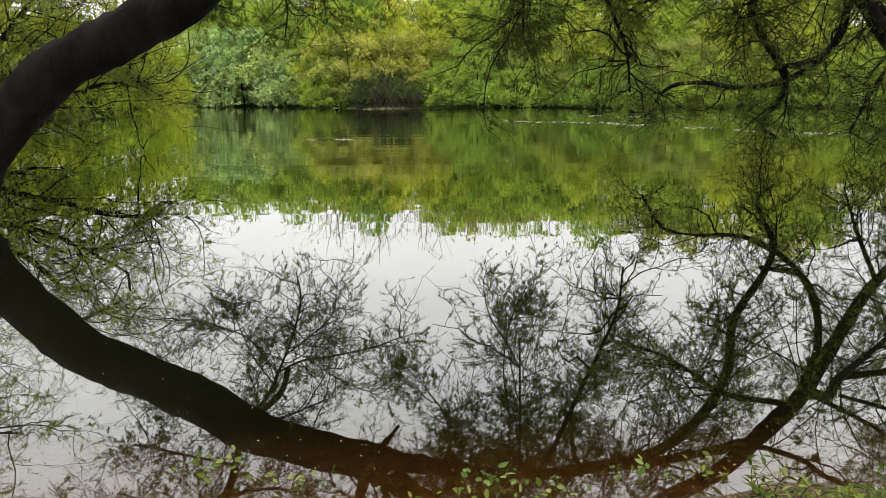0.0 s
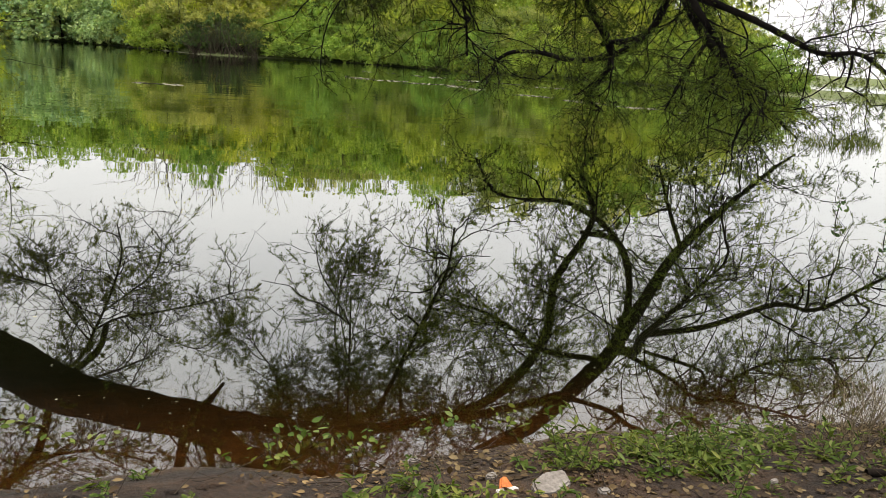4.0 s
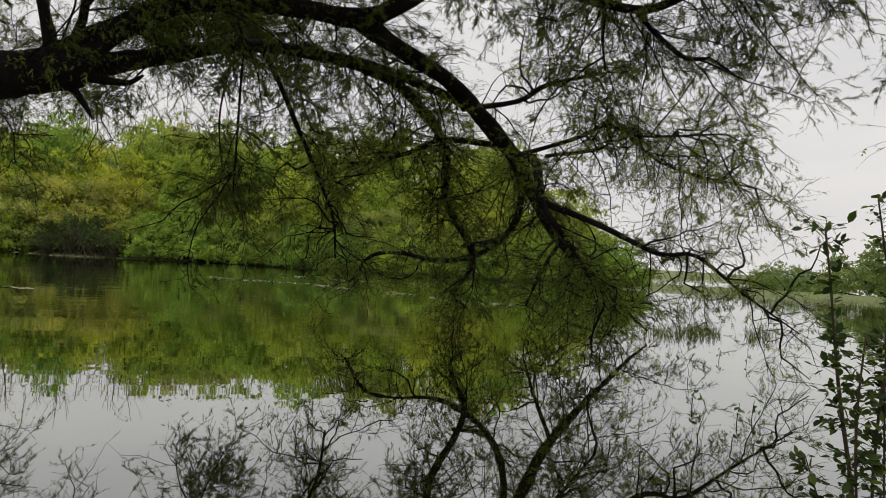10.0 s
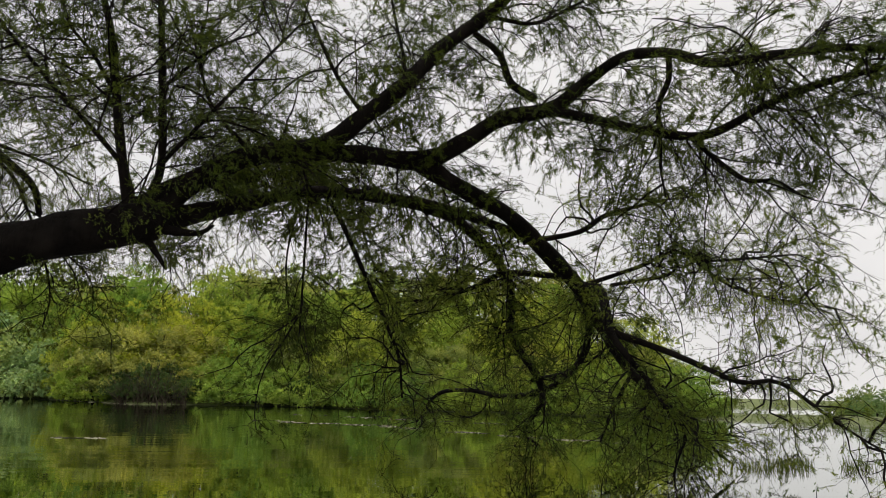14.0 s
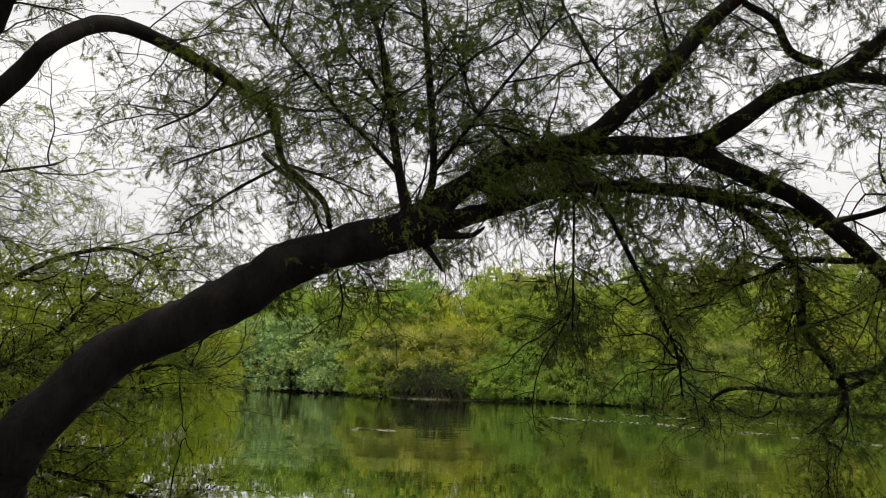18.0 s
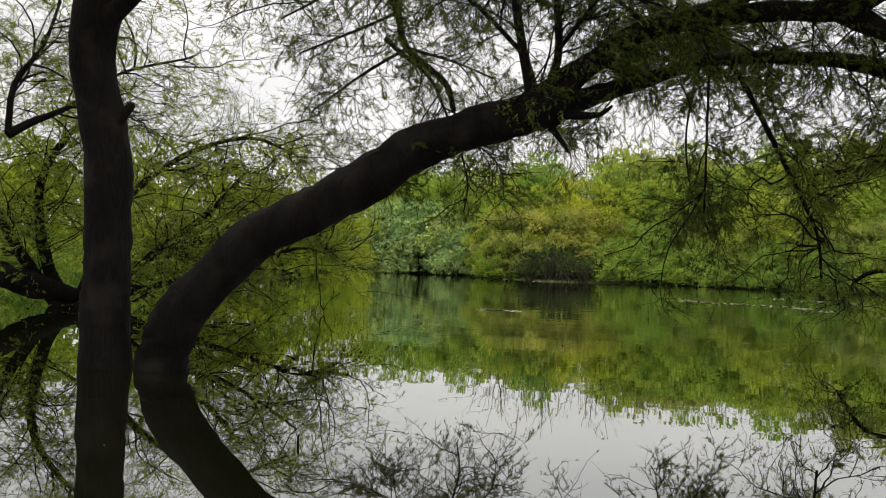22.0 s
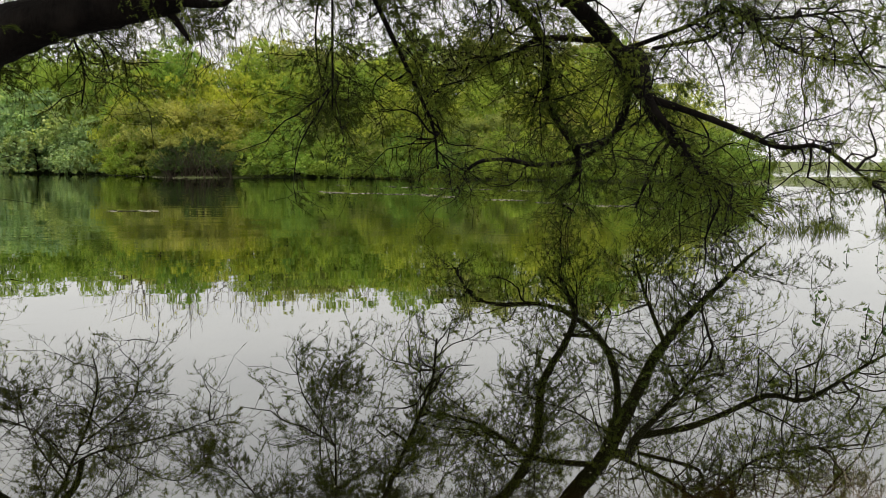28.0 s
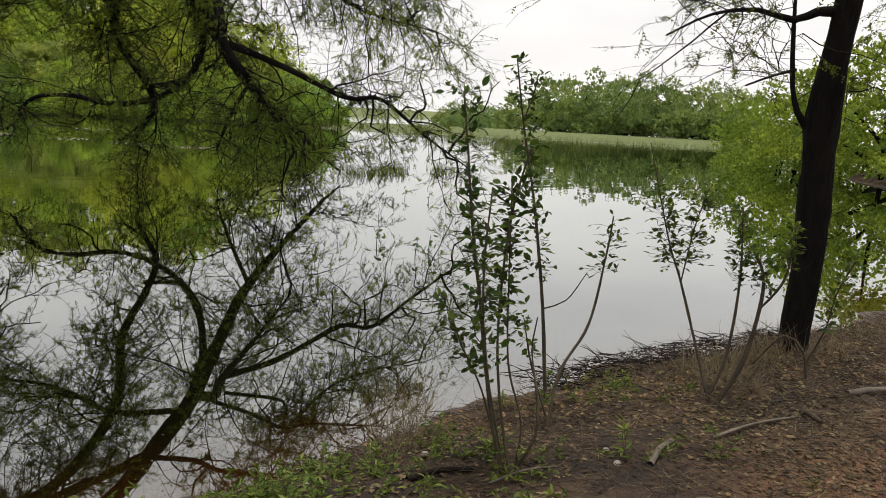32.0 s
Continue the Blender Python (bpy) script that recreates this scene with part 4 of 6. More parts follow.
limb, path = limb_part("limb", [(-3.38, 19.19, 5.10, 0.017), (-2.58, 19.31, 5.71, 0.013), (-1.74, 19.41, 6.09, 0.013), (-1.13, 19.45, 5.50, 0.009)], BARK, upright_tree, 7, 0.12, 0.08, 38)
UP_DROOP.append((path, 0.1, 1.2))
limb, path = limb_part("limb", [(-4.13, 19.05, 5.41, 0.022), (-4.79, 18.89, 4.44, 0.017), (-5.86, 18.59, 3.89, 0.013), (-6.56, 18.36, 3.80, 0.009)], BARK, upright_tree, 7, 0.12, 0.08, 39)
UP_DROOP.append((path, 0.1, 1.2))
limb, path = limb_part("limb", [(-3.91, 19.09, 4.98, 0.022), (-2.76, 19.29, 4.03, 0.017), (-2.57, 19.32, 3.16, 0.009)], BARK, upright_tree, 7, 0.12, 0.08, 40)
UP_DROOP.append((path, 0.1, 1.2))
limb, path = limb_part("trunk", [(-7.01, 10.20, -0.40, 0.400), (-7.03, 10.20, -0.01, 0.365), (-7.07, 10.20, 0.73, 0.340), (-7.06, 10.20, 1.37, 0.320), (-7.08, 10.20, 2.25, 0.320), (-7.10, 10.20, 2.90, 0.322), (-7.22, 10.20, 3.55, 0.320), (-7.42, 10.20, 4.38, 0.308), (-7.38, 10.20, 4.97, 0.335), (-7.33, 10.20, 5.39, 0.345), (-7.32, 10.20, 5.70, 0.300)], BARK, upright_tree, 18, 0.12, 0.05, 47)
limb, path = limb_part("limb", [(-7.34, 10.20, 5.45, 0.230), (-7.42, 10.20, 5.70, 0.200), (-7.59, 10.20, 6.04, 0.186), (-7.81, 10.20, 6.40, 0.166), (-8.09, 10.20, 6.85, 0.143), (-8.60, 10.10, 7.60, 0.110)], BARK, upright_tree, 10, 0.12, 0.06, 48)
UP_TWIGGY.append((path, 0.3, 1.0))
limb, path = limb_part("limb", [(-7.28, 10.20, 5.50, 0.240), (-7.20, 10.20, 5.80, 0.205), (-7.11, 10.20, 6.20, 0.203), (-6.97, 10.20, 6.55, 0.195), (-6.87, 10.20, 6.89, 0.165), (-6.70, 10.15, 7.60, 0.130)], BARK, upright_tree, 10, 0.12, 0.06, 49)
UP_TWIGGY.append((path, 0.3, 1.0))
limb, path = limb_part("limb", [(-7.22, 10.15, 4.98, 0.200), (-6.97, 10.18, 5.18, 0.158), (-6.73, 10.22, 5.43, 0.148), (-6.49, 10.26, 5.72, 0.140), (-6.20, 10.40, 6.22, 0.130), (-5.96, 11.47, 7.02, 0.130), (-5.79, 13.33, 7.49, 0.123), (-5.48, 15.60, 7.75, 0.113), (-5.12, 17.19, 7.78, 0.102), (-5.06, 18.04, 7.45, 0.091), (-4.98, 18.68, 6.78, 0.086), (-4.10, 19.11, 6.01, 0.079), (-3.89, 19.26, 5.35, 0.071)], BARK, upright_tree, 10, 0.12, 0.06, 50)
UP_TWIGGY.append((path, 0.3, 1.0))
limb, path = limb_part("limb", [(-4.98, 18.68, 6.78, 0.043), (-5.88, 18.00, 5.98, 0.035), (-6.80, 17.24, 4.99, 0.020)], BARK, upright_tree, 10, 0.12, 0.06, 51)
UP_TWIGGY.append((path, 0.3, 1.0))
limb, path = limb_part("limb", [(-5.06, 18.04, 7.45, 0.042), (-5.75, 17.41, 6.91, 0.034), (-6.88, 16.56, 6.15, 0.020)], BARK, upright_tree, 10, 0.12, 0.06, 52)
UP_TWIGGY.append((path, 0.3, 1.0))
limb, path = limb_part("limb", [(-5.48, 15.60, 7.75, 0.038), (-5.81, 15.26, 7.00, 0.031), (-6.53, 14.75, 6.36, 0.018)], BARK, upright_tree, 10, 0.12, 0.06, 53)
UP_TWIGGY.append((path, 0.3, 1.0))
limb, path = limb_part("limb", [(-5.12, 17.19, 7.78, 0.041), (-3.87, 17.30, 7.67, 0.033), (-2.58, 17.34, 8.06, 0.020)], BARK, upright_tree, 10, 0.12, 0.06, 54)
UP_TWIGGY.append((path, 0.3, 1.0))
limb, path = limb_part("limb", [(-4.98, 18.68, 6.78, 0.043), (-3.84, 18.74, 6.44, 0.028), (-2.84, 18.72, 6.01, 0.021)], BARK, upright_tree, 10, 0.12, 0.06, 55)
UP_TWIGGY.append((path, 0.3, 1.0))
side = branchlets(upright_tree, UP_TWIGGY, 5.0, 1.8, 0.014)
side += branchlets(upright_tree, UP_DROOP, 6.0, 1.0, 0.013, 0.0)
twigs_and_leaves(upright_tree, UP_TWIGGY + UP_DROOP + [(p, 0.1, 1.0) for p in side], FINE_LEAF, 7, 0.75, (0.05, 0.11), per=14, sub=4, thick=0.0062)

# ---------------------------------------------------------------- far bank: rows of shrubs and trees
def scatter(template, places, group):
    """The first place takes the built thing itself, the rest are copies. Rows: x, y, scale, turn."""
    for k, (x, y, s, a) in enumerate(places):
        m = pose(x, y, float(floor_at(x, y)) - 0.05, 0, 0, a)
        if k == 0:
            ob = template
            ob.matrix_basis = m
        else:
            ob = copy_thing(template, m)
        ob.scale = (s, s, s * (0.92 + 0.16 * ((k * 37) % 10) / 10))


def bank_row(n, x0, x1, behind, spread, s0, s1, seed):
    r = np.random.default_rng(seed)
    rows = []
    for k in range(n):
        x = x0 + (x1 - x0) * (k + r.uniform(0.1, 0.9)) / n
        rows.append((x, float(far_shore(x)) + behind + r.uniform(-spread, spread), r.uniform(s0, s1), r.uniform(0, 360)))
    return rows


def twiggy_shrub(name, label, height, spread, n, leaves, mat, seed, wood):
    """Many thin bare stems fanning from the ground, with few leaves near their ends."""
    ob = thing(name, label, "shrub", group=FARGRP)
    q = np.random.default_rng(seed)
    st = np.stack([q.normal(0, spread * 0.22, n), q.normal(0, spread * 0.22, n), np.full(n, -0.1)], 1)
    a = grow(st, np.stack([q.normal(0, 0.38, n), q.normal(0, 0.38, n), np.ones(n)], 1), height * q.uniform(0.5, 1.1, n), 0.0, 0.12, 8)
    idx = np.repeat(np.arange(n), 4)
    k = q.integers(2, 7, len(idx))
    b = grow(a[idx, k], np.stack([q.normal(0, 0.7, len(idx)), q.normal(0, 0.7, len(idx)), np.full(len(idx), 0.8)], 1), height * q.uniform(0.1, 0.32, len(idx)), 0.0, 0.2, 8)
    v, f = sweep_many(np.vstack([a, b]), np.linspace(1, 0.3, 8)[None] * np.concatenate([np.full(n, 0.05), np.full(len(idx), 0.022)])[:, None])
    mesh_object("stem", v, f, wood, ob)["kind"] = "stuff"
    pos = b[q.integers(0, len(b), leaves), q.integers(3, 8, leaves)] + q.normal(0, 0.12, (leaves, 3))
    v, f = place_many(SCALE[0], SCALE[1], pos, q.normal(0, 1, (leaves, 3)), q.uniform(0.10, 0.22, leaves))
    mesh_object("crown", v, f, mat, ob)
    return ob


FARGRP = "trees and shrubs on the far bank"
scatter(bush("bank_shrub", "rounded grey-green shrub with feathery sprays at the water's edge", "shrub", 11, 6.5, 0.1, 90, 1.1, 20000, (0.20, 0.42), BLUE_LEAF, 11, 4, FARGRP, droop=0.75), [(-17.0, 84.5, 1.15, 20), (-21.0, 87.5, 1.25, 140), (-25.5, 89, 1.25, 250), (-13.4, 81.5, 0.9, 70)], FARGRP)
scatter(bush("bank_shrub", "bright green leafy shrub at the water's edge", "shrub", 8, 6.0, 0.1, 110, 0.80, 30000, (0.11, 0.27), MID_LEAF, 12, 4, FARGRP, dome=0.1), [(0.6, 70.8, 0.72, 10), (3.4, 71.6, 0.9, 100), (-9.6, 74.0, 0.7, 200)] + bank_row(12, 7, 38, 1.2, 0.6, 0.5, 0.8, 2), FARGRP)
scatter(bush("bank_shrub", "olive-green bushy shrub on the far bank", "shrub", 9, 7.5, 0.3, 110, 0.85, 30000, (0.11, 0.27), OLIVE_LEAF, 13, 6, FARGRP, dome=0.2), [(-5.6, 73.2, 0.95, 60), (-9.0, 76.0, 0.9, 10), (-2.0, 73.2, 0.9, 300)] + bank_row(7, 6, 36, 3.4, 1.0, 0.6, 0.9, 3), FARGRP)
# dark leaves paint the shade of hollows under the bank's foliage
scatter(bush("bank_shrub", "dark bare-stemmed shrub standing for shaded hollows at the water's edge", "shrub", 7, 4.6, 0.6, 60, 0.8, 9000, (0.14, 0.30), DARK_LEAF, 14, 14, FARGRP), [(-6.6, 70.6, 0.55, 20), (-4.8, 70.2, 0.66, 140), (-3.0, 70.2, 0.66, 70), (8.0, 70.6, 0.75, 10), (10.5, 69.6, 0.7, 60)] + bank_row(3, 8, 36, 0.8, 0.4, 0.35, 0.5, 4), FARGRP)
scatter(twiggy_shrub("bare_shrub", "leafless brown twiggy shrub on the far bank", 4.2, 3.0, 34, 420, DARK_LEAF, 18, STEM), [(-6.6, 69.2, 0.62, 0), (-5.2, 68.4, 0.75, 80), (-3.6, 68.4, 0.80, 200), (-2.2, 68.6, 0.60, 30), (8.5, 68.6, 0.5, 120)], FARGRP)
scatter(twiggy_shrub("bare_tree", "tall sparse tree with bare brown twigs above the far bank", 13.5, 5.0, 46, 1500, OLIVE_LEAF, 19, STEM), [(0.6, 80.5, 0.98, 0), (-5.5, 83, 1.05, 100), (-10.5, 86, 1.12, 200), (6, 84, 0.98, 50), (-1.5, 86, 1.08, 300), (13, 80, 0.95, 20)], FARGRP)
scatter(bush("bank_tree", "yellow-green round-crowned tree on the far bank", "tree", 11, 10.5, 0.6, 120, 1.1, 40000, (0.11, 0.27), YELLOW_LEAF, 15, 5, FARGRP, trunk=0.16, dome=0.3), bank_row(10, -15, 37, 7.0, 1.5, 0.80, 1.05, 5), FARGRP)
scatter(bush("bank_tree", "fresh green tree on the far bank", "tree", 12, 12.0, 1.2, 120, 1.15, 40000, (0.12, 0.28), MID_LEAF, 16, 5, FARGRP, trunk=0.18), [(-13.0, 87, 1.0, 77), (-17.5, 92, 1.1, 177), (-22.5, 95, 1.15, 10), (-28, 96, 1.2, 222)] + bank_row(8, -10, 36, 11.0, 2.0, 0.90, 1.1, 6), FARGRP)
scatter(bush("bank_tree", "olive-brown sparse-crowned tree on the far bank", "tree", 11, 13.0, 2.5, 80, 0.95, 22000, (0.12, 0.28), OLIVE_LEAF, 17, 8, FARGRP, trunk=0.17), bank_row(10, -28, 35, 14.5, 2.0, 0.95, 1.18, 7), FARGRP)

# ---------------------------------------------------------------- left: shrubs behind the feathery tree
scatter(bush("leafy_shrub", "yellow-green feathery shrub overhanging the pond's margin", "shrub", 10, 7.4, 0.1, 90, 0.9, 22000, (0.11, 0.25), WILLOW_LEAF, 21, 12, "shrubs on the near margin", dome=0.1, droop=0.15), [(-19.8, 55.0, 0.55, 200), (-22.8, 53.5, 0.85, 30), (-27, 52.5, 1.1, 130), (-33, 50.5, 1.2, 250), (-40, 48, 1.25, 80), (-30, 44.5, 0.8, 10), (-36, 40, 1.2, 300), (-43, 42, 1.3, 170), (-22.5, 60, 0.8, 60)], "")

scatter(bush("airy_tree", "airy yellow-green tree with thin stems on the wooded point", "tree", 9, 10.4, 2.2, 70, 0.8, 9000, (0.10, 0.22), WILLOW_LEAF, 23, 16, "shrubs on the near margin", dome=0.2, trunk=0.07), [(-21.6, 58, 0.9, 0), (-24.5, 55.5, 1.0, 70), (-28.5, 54.5, 1.05, 140), (-33.5, 53.5, 1.1, 210), (-39, 51, 1.15, 280), (-29, 47.5, 0.9, 33)], "")
scatter(bush("margin_shrub", "dark green shrub in the shade at the pond's margin", "shrub", 7, 5.0, 0.1, 70, 0.7, 20000, (0.07, 0.16), WATERSIDE_LEAF, 22, 8, "shrubs on the near margin", dome=0.1, droop=0.1), [(-18.0, 22.5, 0.85, 0), (-21.0, 27.0, 1.05, 80), (-24.0, 32.5, 1.1, 160), (-19.5, 18.5, 0.75, 240), (-24, 37, 0.75, 310)], "")

# ---------------------------------------------------------------- right: spit with trees, and green shrubs
SPITGRP = "trees on the spit"
scatter(bush("spit_tree", "broad green umbrella-crowned tree on the grassy spit", "tree", 11, 5.6, 0.2, 110, 0.8, 26000, (0.13, 0.28), SPIT_LEAF, 31, 6, SPITGRP, trunk=0.14, dome=0.05), [(65.0, 53.5, 1.1, 10), (68.0, 51.0, 1.2, 100), (70.5, 47.5, 1.22, 200), (73.0, 44.0, 1.18, 40), (75, 40.5, 1.02, 20), (90, 92, 1.0, 300), (84, 84, 0.9, 100)], SPITGRP)
RIGHTGRP = "shrubs at the water's edge"
scatter(bush("waterside_shrub", "olive-green shrub overhanging the pond margin", "shrub", 9, 6.0, 0.2, 70, 1.0, 24000, (0.10, 0.22), WATERSIDE_LEAF, 32, 8, RIGHTGRP, dome=0.2), [(36.5, 15.5, 0.85, 0), (32.0, 10.0, 1.0, 100), (29, 5.0, 0.9, 200), (43, 19, 0.6, 60), (25, 1.2, 0.7, 33)], RIGHTGRP)

# ---------------------------------------------------------------- right: tree on the bank
bank_tree = thing("bank_tree", "dark leaning tree trunk on the muddy bank with airy feathery foliage", "tree")
RIGHT_PATHS = []
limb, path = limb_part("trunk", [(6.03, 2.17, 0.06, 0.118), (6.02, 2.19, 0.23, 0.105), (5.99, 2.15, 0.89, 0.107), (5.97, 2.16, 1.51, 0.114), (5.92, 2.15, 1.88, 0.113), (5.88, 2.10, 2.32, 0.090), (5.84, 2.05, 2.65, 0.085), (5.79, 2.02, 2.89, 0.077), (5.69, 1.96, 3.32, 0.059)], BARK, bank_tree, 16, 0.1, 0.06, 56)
RIGHT_PATHS.append(path)
limb, path = limb_part("limb", [(5.89, 2.23, 1.80, 0.032), (5.80, 2.28, 1.91, 0.022), (5.78, 2.33, 2.09, 0.018), (5.76, 2.36, 2.43, 0.016), (5.76, 2.38, 2.74, 0.011)], BARK, bank_tree, 8, 0.1, 0.06, 57)
RIGHT_PATHS.append(path)
limb, path = limb_part("limb", [(5.83, 2.08, 2.58, 0.045), (5.72, 2.19, 2.58, 0.033), (5.56, 2.28, 2.51, 0.024), (5.36, 2.44, 2.56, 0.017), (5.03, 2.58, 2.50, 0.010), (4.80, 2.76, 2.35, 0.006)], BARK, bank_tree, 8, 0.1, 0.06, 58)
RIGHT_PATHS.append(path)
limb, path = limb_part("limb", [(5.77, 2.06, 2.86, 0.049), (5.46, 2.23, 2.93, 0.034), (5.11, 2.44, 2.86, 0.023), (4.84, 2.70, 2.74, 0.012)], BARK, bank_tree, 8, 0.1, 0.06, 59)
RIGHT_PATHS.append(path)
limb, path = limb_part("limb", [(5.79, 2.01, 2.71, 0.036), (5.95, 1.91, 2.87, 0.027), (6.13, 1.70, 2.88, 0.019)], BARK, bank_tree, 8, 0.1, 0.06, 60)
RIGHT_PATHS.append(path)
limb, path = limb_part("limb", [(5.78, 2.32, 2.20, 0.011), (5.62, 2.40, 2.15, 0.009), (5.45, 2.51, 2.07, 0.006)], BARK, bank_tree, 8, 0.1, 0.06, 61)
RIGHT_PATHS.append(path)
side = branchlets(bank_tree, [(p, 0.15, 1.0) for p in RIGHT_PATHS[1:]] + [(RIGHT_PATHS[0], 0.6, 0.7)], 6.5, 0.85, 0.005)
twigs_and_leaves(bank_tree, [(p, 0.1, 1.0) for p in side], FINE_LEAF, 6.0, 0.45, (0.035, 0.075), per=9, sub=4, thick=0.003)
sprouts = branchlets(bank_tree, [(RIGHT_PATHS[0], 0.12, 1.0)], 2.0, 0.5, 0.003)
twigs_and_leaves(bank_tree, [(p, 0.2, 1.0) for p in sprouts], MID_LEAF, 5.0, 0.3, (0.04, 0.08), per=3, sub=2, thick=0.0018)

# ---------------------------------------------------------------- left: feathery tree low over the water
feathery_tree = thing("feathery_tree", "yellow-green feathery tree leaning low over the pond", "tree", group="feathery trees by the water")
FEATHERY_PATHS = []
limb, path = limb_part("limb", [(-15.18, 20.23, -0.25, 0.308), (-14.69, 20.59, 0.32, 0.199), (-14.01, 21.06, 0.94, 0.136), (-12.89, 21.77, 2.03, 0.109), (-11.91, 22.32, 3.02, 0.091), (-11.21, 23.13, 4.28, 0.055)], BARK, feathery_tree, 8, 0.3, 0.08, 62)
FEATHERY_PATHS.append(path)
limb, path = limb_part("limb", [(-14.01, 21.06, 1.07, 0.081), (-12.81, 21.35, 1.74, 0.080), (-11.09, 21.85, 2.19, 0.061), (-9.75, 22.04, 2.94, 0.043), (-9.00, 22.36, 3.56, 0.026)], BARK, feathery_tree, 8, 0.3, 0.08, 63)
FEATHERY_PATHS.append(path)
limb, path = limb_part("limb", [(-15.19, 20.23, -0.17, 0.145), (-13.09, 20.94, 0.60, 0.088), (-10.60, 21.64, 1.29, 0.069), (-8.90, 22.18, 1.87, 0.051), (-7.70, 22.31, 1.48, 0.025)], BARK, feathery_tree, 8, 0.3, 0.08, 64)
FEATHERY_PATHS.append(path)
limb, path = limb_part("limb", [(-15.28, 20.16, -0.17, 0.236), (-15.88, 19.94, 1.52, 0.164), (-16.20, 20.07, 3.47, 0.120), (-15.76, 20.67, 5.02, 0.075), (-15.21, 21.45, 5.99, 0.038)], BARK, feathery_tree, 8, 0.3, 0.08, 65)
FEATHERY_PATHS.append(path)
limb, path = limb_part("limb", [(-15.34, 20.11, -0.17, 0.218), (-15.98, 18.96, 1.66, 0.142), (-16.49, 18.10, 3.58, 0.105), (-16.60, 17.45, 5.10, 0.061)], BARK, feathery_tree, 8, 0.3, 0.08, 66)
FEATHERY_PATHS.append(path)
limb, path = limb_part("limb", [(-15.10, 20.29, -0.09, 0.163), (-14.45, 21.25, 2.83, 0.120), (-13.14, 22.43, 4.58, 0.084), (-11.53, 23.75, 5.39, 0.057), (-10.18, 24.47, 4.93, 0.029)], BARK, feathery_tree, 8, 0.3, 0.08, 67)
FEATHERY_PATHS.append(path)
limb, path = limb_part("limb", [(-12.61, 14.60, 4.05, 0.111), (-12.34, 15.09, 4.43, 0.084), (-12.00, 15.74, 4.85, 0.057), (-11.45, 16.76, 5.83, 0.037), (-10.27, 17.97, 6.50, 0.023)], BARK, feathery_tree, 8, 0.3, 0.08, 68)
FEATHERY_PATHS.append(path)
limb, path = limb_part("limb", [(-12.61, 14.60, 4.10, 0.070), (-12.54, 14.66, 5.13, 0.063), (-12.27, 15.15, 6.08, 0.043), (-12.21, 15.58, 7.20, 0.029)], BARK, feathery_tree, 8, 0.3, 0.08, 69)
FEATHERY_PATHS.append(path)
side = branchlets(feathery_tree, [(p, 0.15, 1.0) for p in FEATHERY_PATHS], 6.5, 2.6, 0.020, 0.0)
twigs_and_leaves(feathery_tree, [(p, 0.1, 1.0) for p in side] + [(p, 0.3, 1.0) for p in FEATHERY_PATHS], FEATHERY_LEAF, 7.0, 1.0, (0.055, 0.12), per=15, sub=4, droop=0.02, thick=0.006)

fallen_trunk = thing("fallen_trunk", "dark fallen tree trunk lying in the water", "log")
limb_part("trunk", [(-16.50, 16.73, 1.35, 0.370), (-15.80, 18.19, 0.93, 0.362), (-15.56, 19.18, 0.61, 0.336), (-15.14, 20.27, 0.32, 0.236), (-14.76, 20.79, 0.10, 0.128)], BARK, fallen_trunk, 9, 0.25, 0.12, 70)
limb_part("limb", [(-14.13, 20.14, 0.53, 0.070), (-13.41, 20.26, 0.66, 0.070), (-12.83, 20.40, 0.47, 0.060), (-13.00, 20.06, 0.25, 0.043), (-13.10, 19.75, 0.14, 0.034)], BARK, fallen_trunk, 9, 0.25, 0.12, 71)

# ---------------------------------------------------------------- near plants on the bank
def leafy_stems(ob, stems, seed, leaf, per_metre, spans, mat, green=True):
    """Thin stems with separate small leaves on short stalks; spans give the leafy stretch of each stem."""
    r = np.random.default_rng(seed)
    for k, (pts, span) in enumerate(zip(stems, spans)):
        _, path = limb_part("stem", pts, STEM, ob, 6, 0.05, 0.10, seed + k)
        if span is None:
            continue
        seg = np.linalg.norm(np.diff(path[:, :3], axis=0), axis=1)
        s = np.concatenate([[0], np.cumsum(seg)])
        n = max(4, int((span[1] - span[0]) * s[-1] * per_metre))
        at = r.uniform(span[0], span[1], n) * s[-1]
        pos = np.stack([np.interp(at, s, path[:, c]) for c in range(3)], 1)
        d = unit(r.normal(0, 1, (n, 3)) * np.array([1, 1, 0.35]) + np.array([0, 0, 0.25]))
        stalk = r.uniform(0.02, span[2], n)
        lines_ = np.stack([pos, pos + d * (stalk * 0.5)[:, None] + np.array([0, 0, 0.01]), pos + d * stalk[:, None]], 1)
        v, f = sweep_many(lines_, np.full((n, 3), 0.0012))
        mesh_object("leaf_stalk", v, f, STEM, ob)["kind"] = "stuff"
        rows_v, rows_f, c = [], [], 0
        for q in (0.55, 1.0):
            p2 = lines_[:, 0] * (1 - q) + lines_[:, 2] * q
            fw = unit(d + r.normal(0, 0.5, (n, 3)))
            lv, lf = place_many(OVAL[0], OVAL[1], p2, fw, r.uniform(leaf[0], leaf[1], n), roll=False)
            rows_v.append(lv)
            rows_f.append(lf + c)
            c += len(lv)
        mesh_object("leaves", np.vstack(rows_v), np.vstack(rows_f), mat, ob)["kind"] = "stuff"


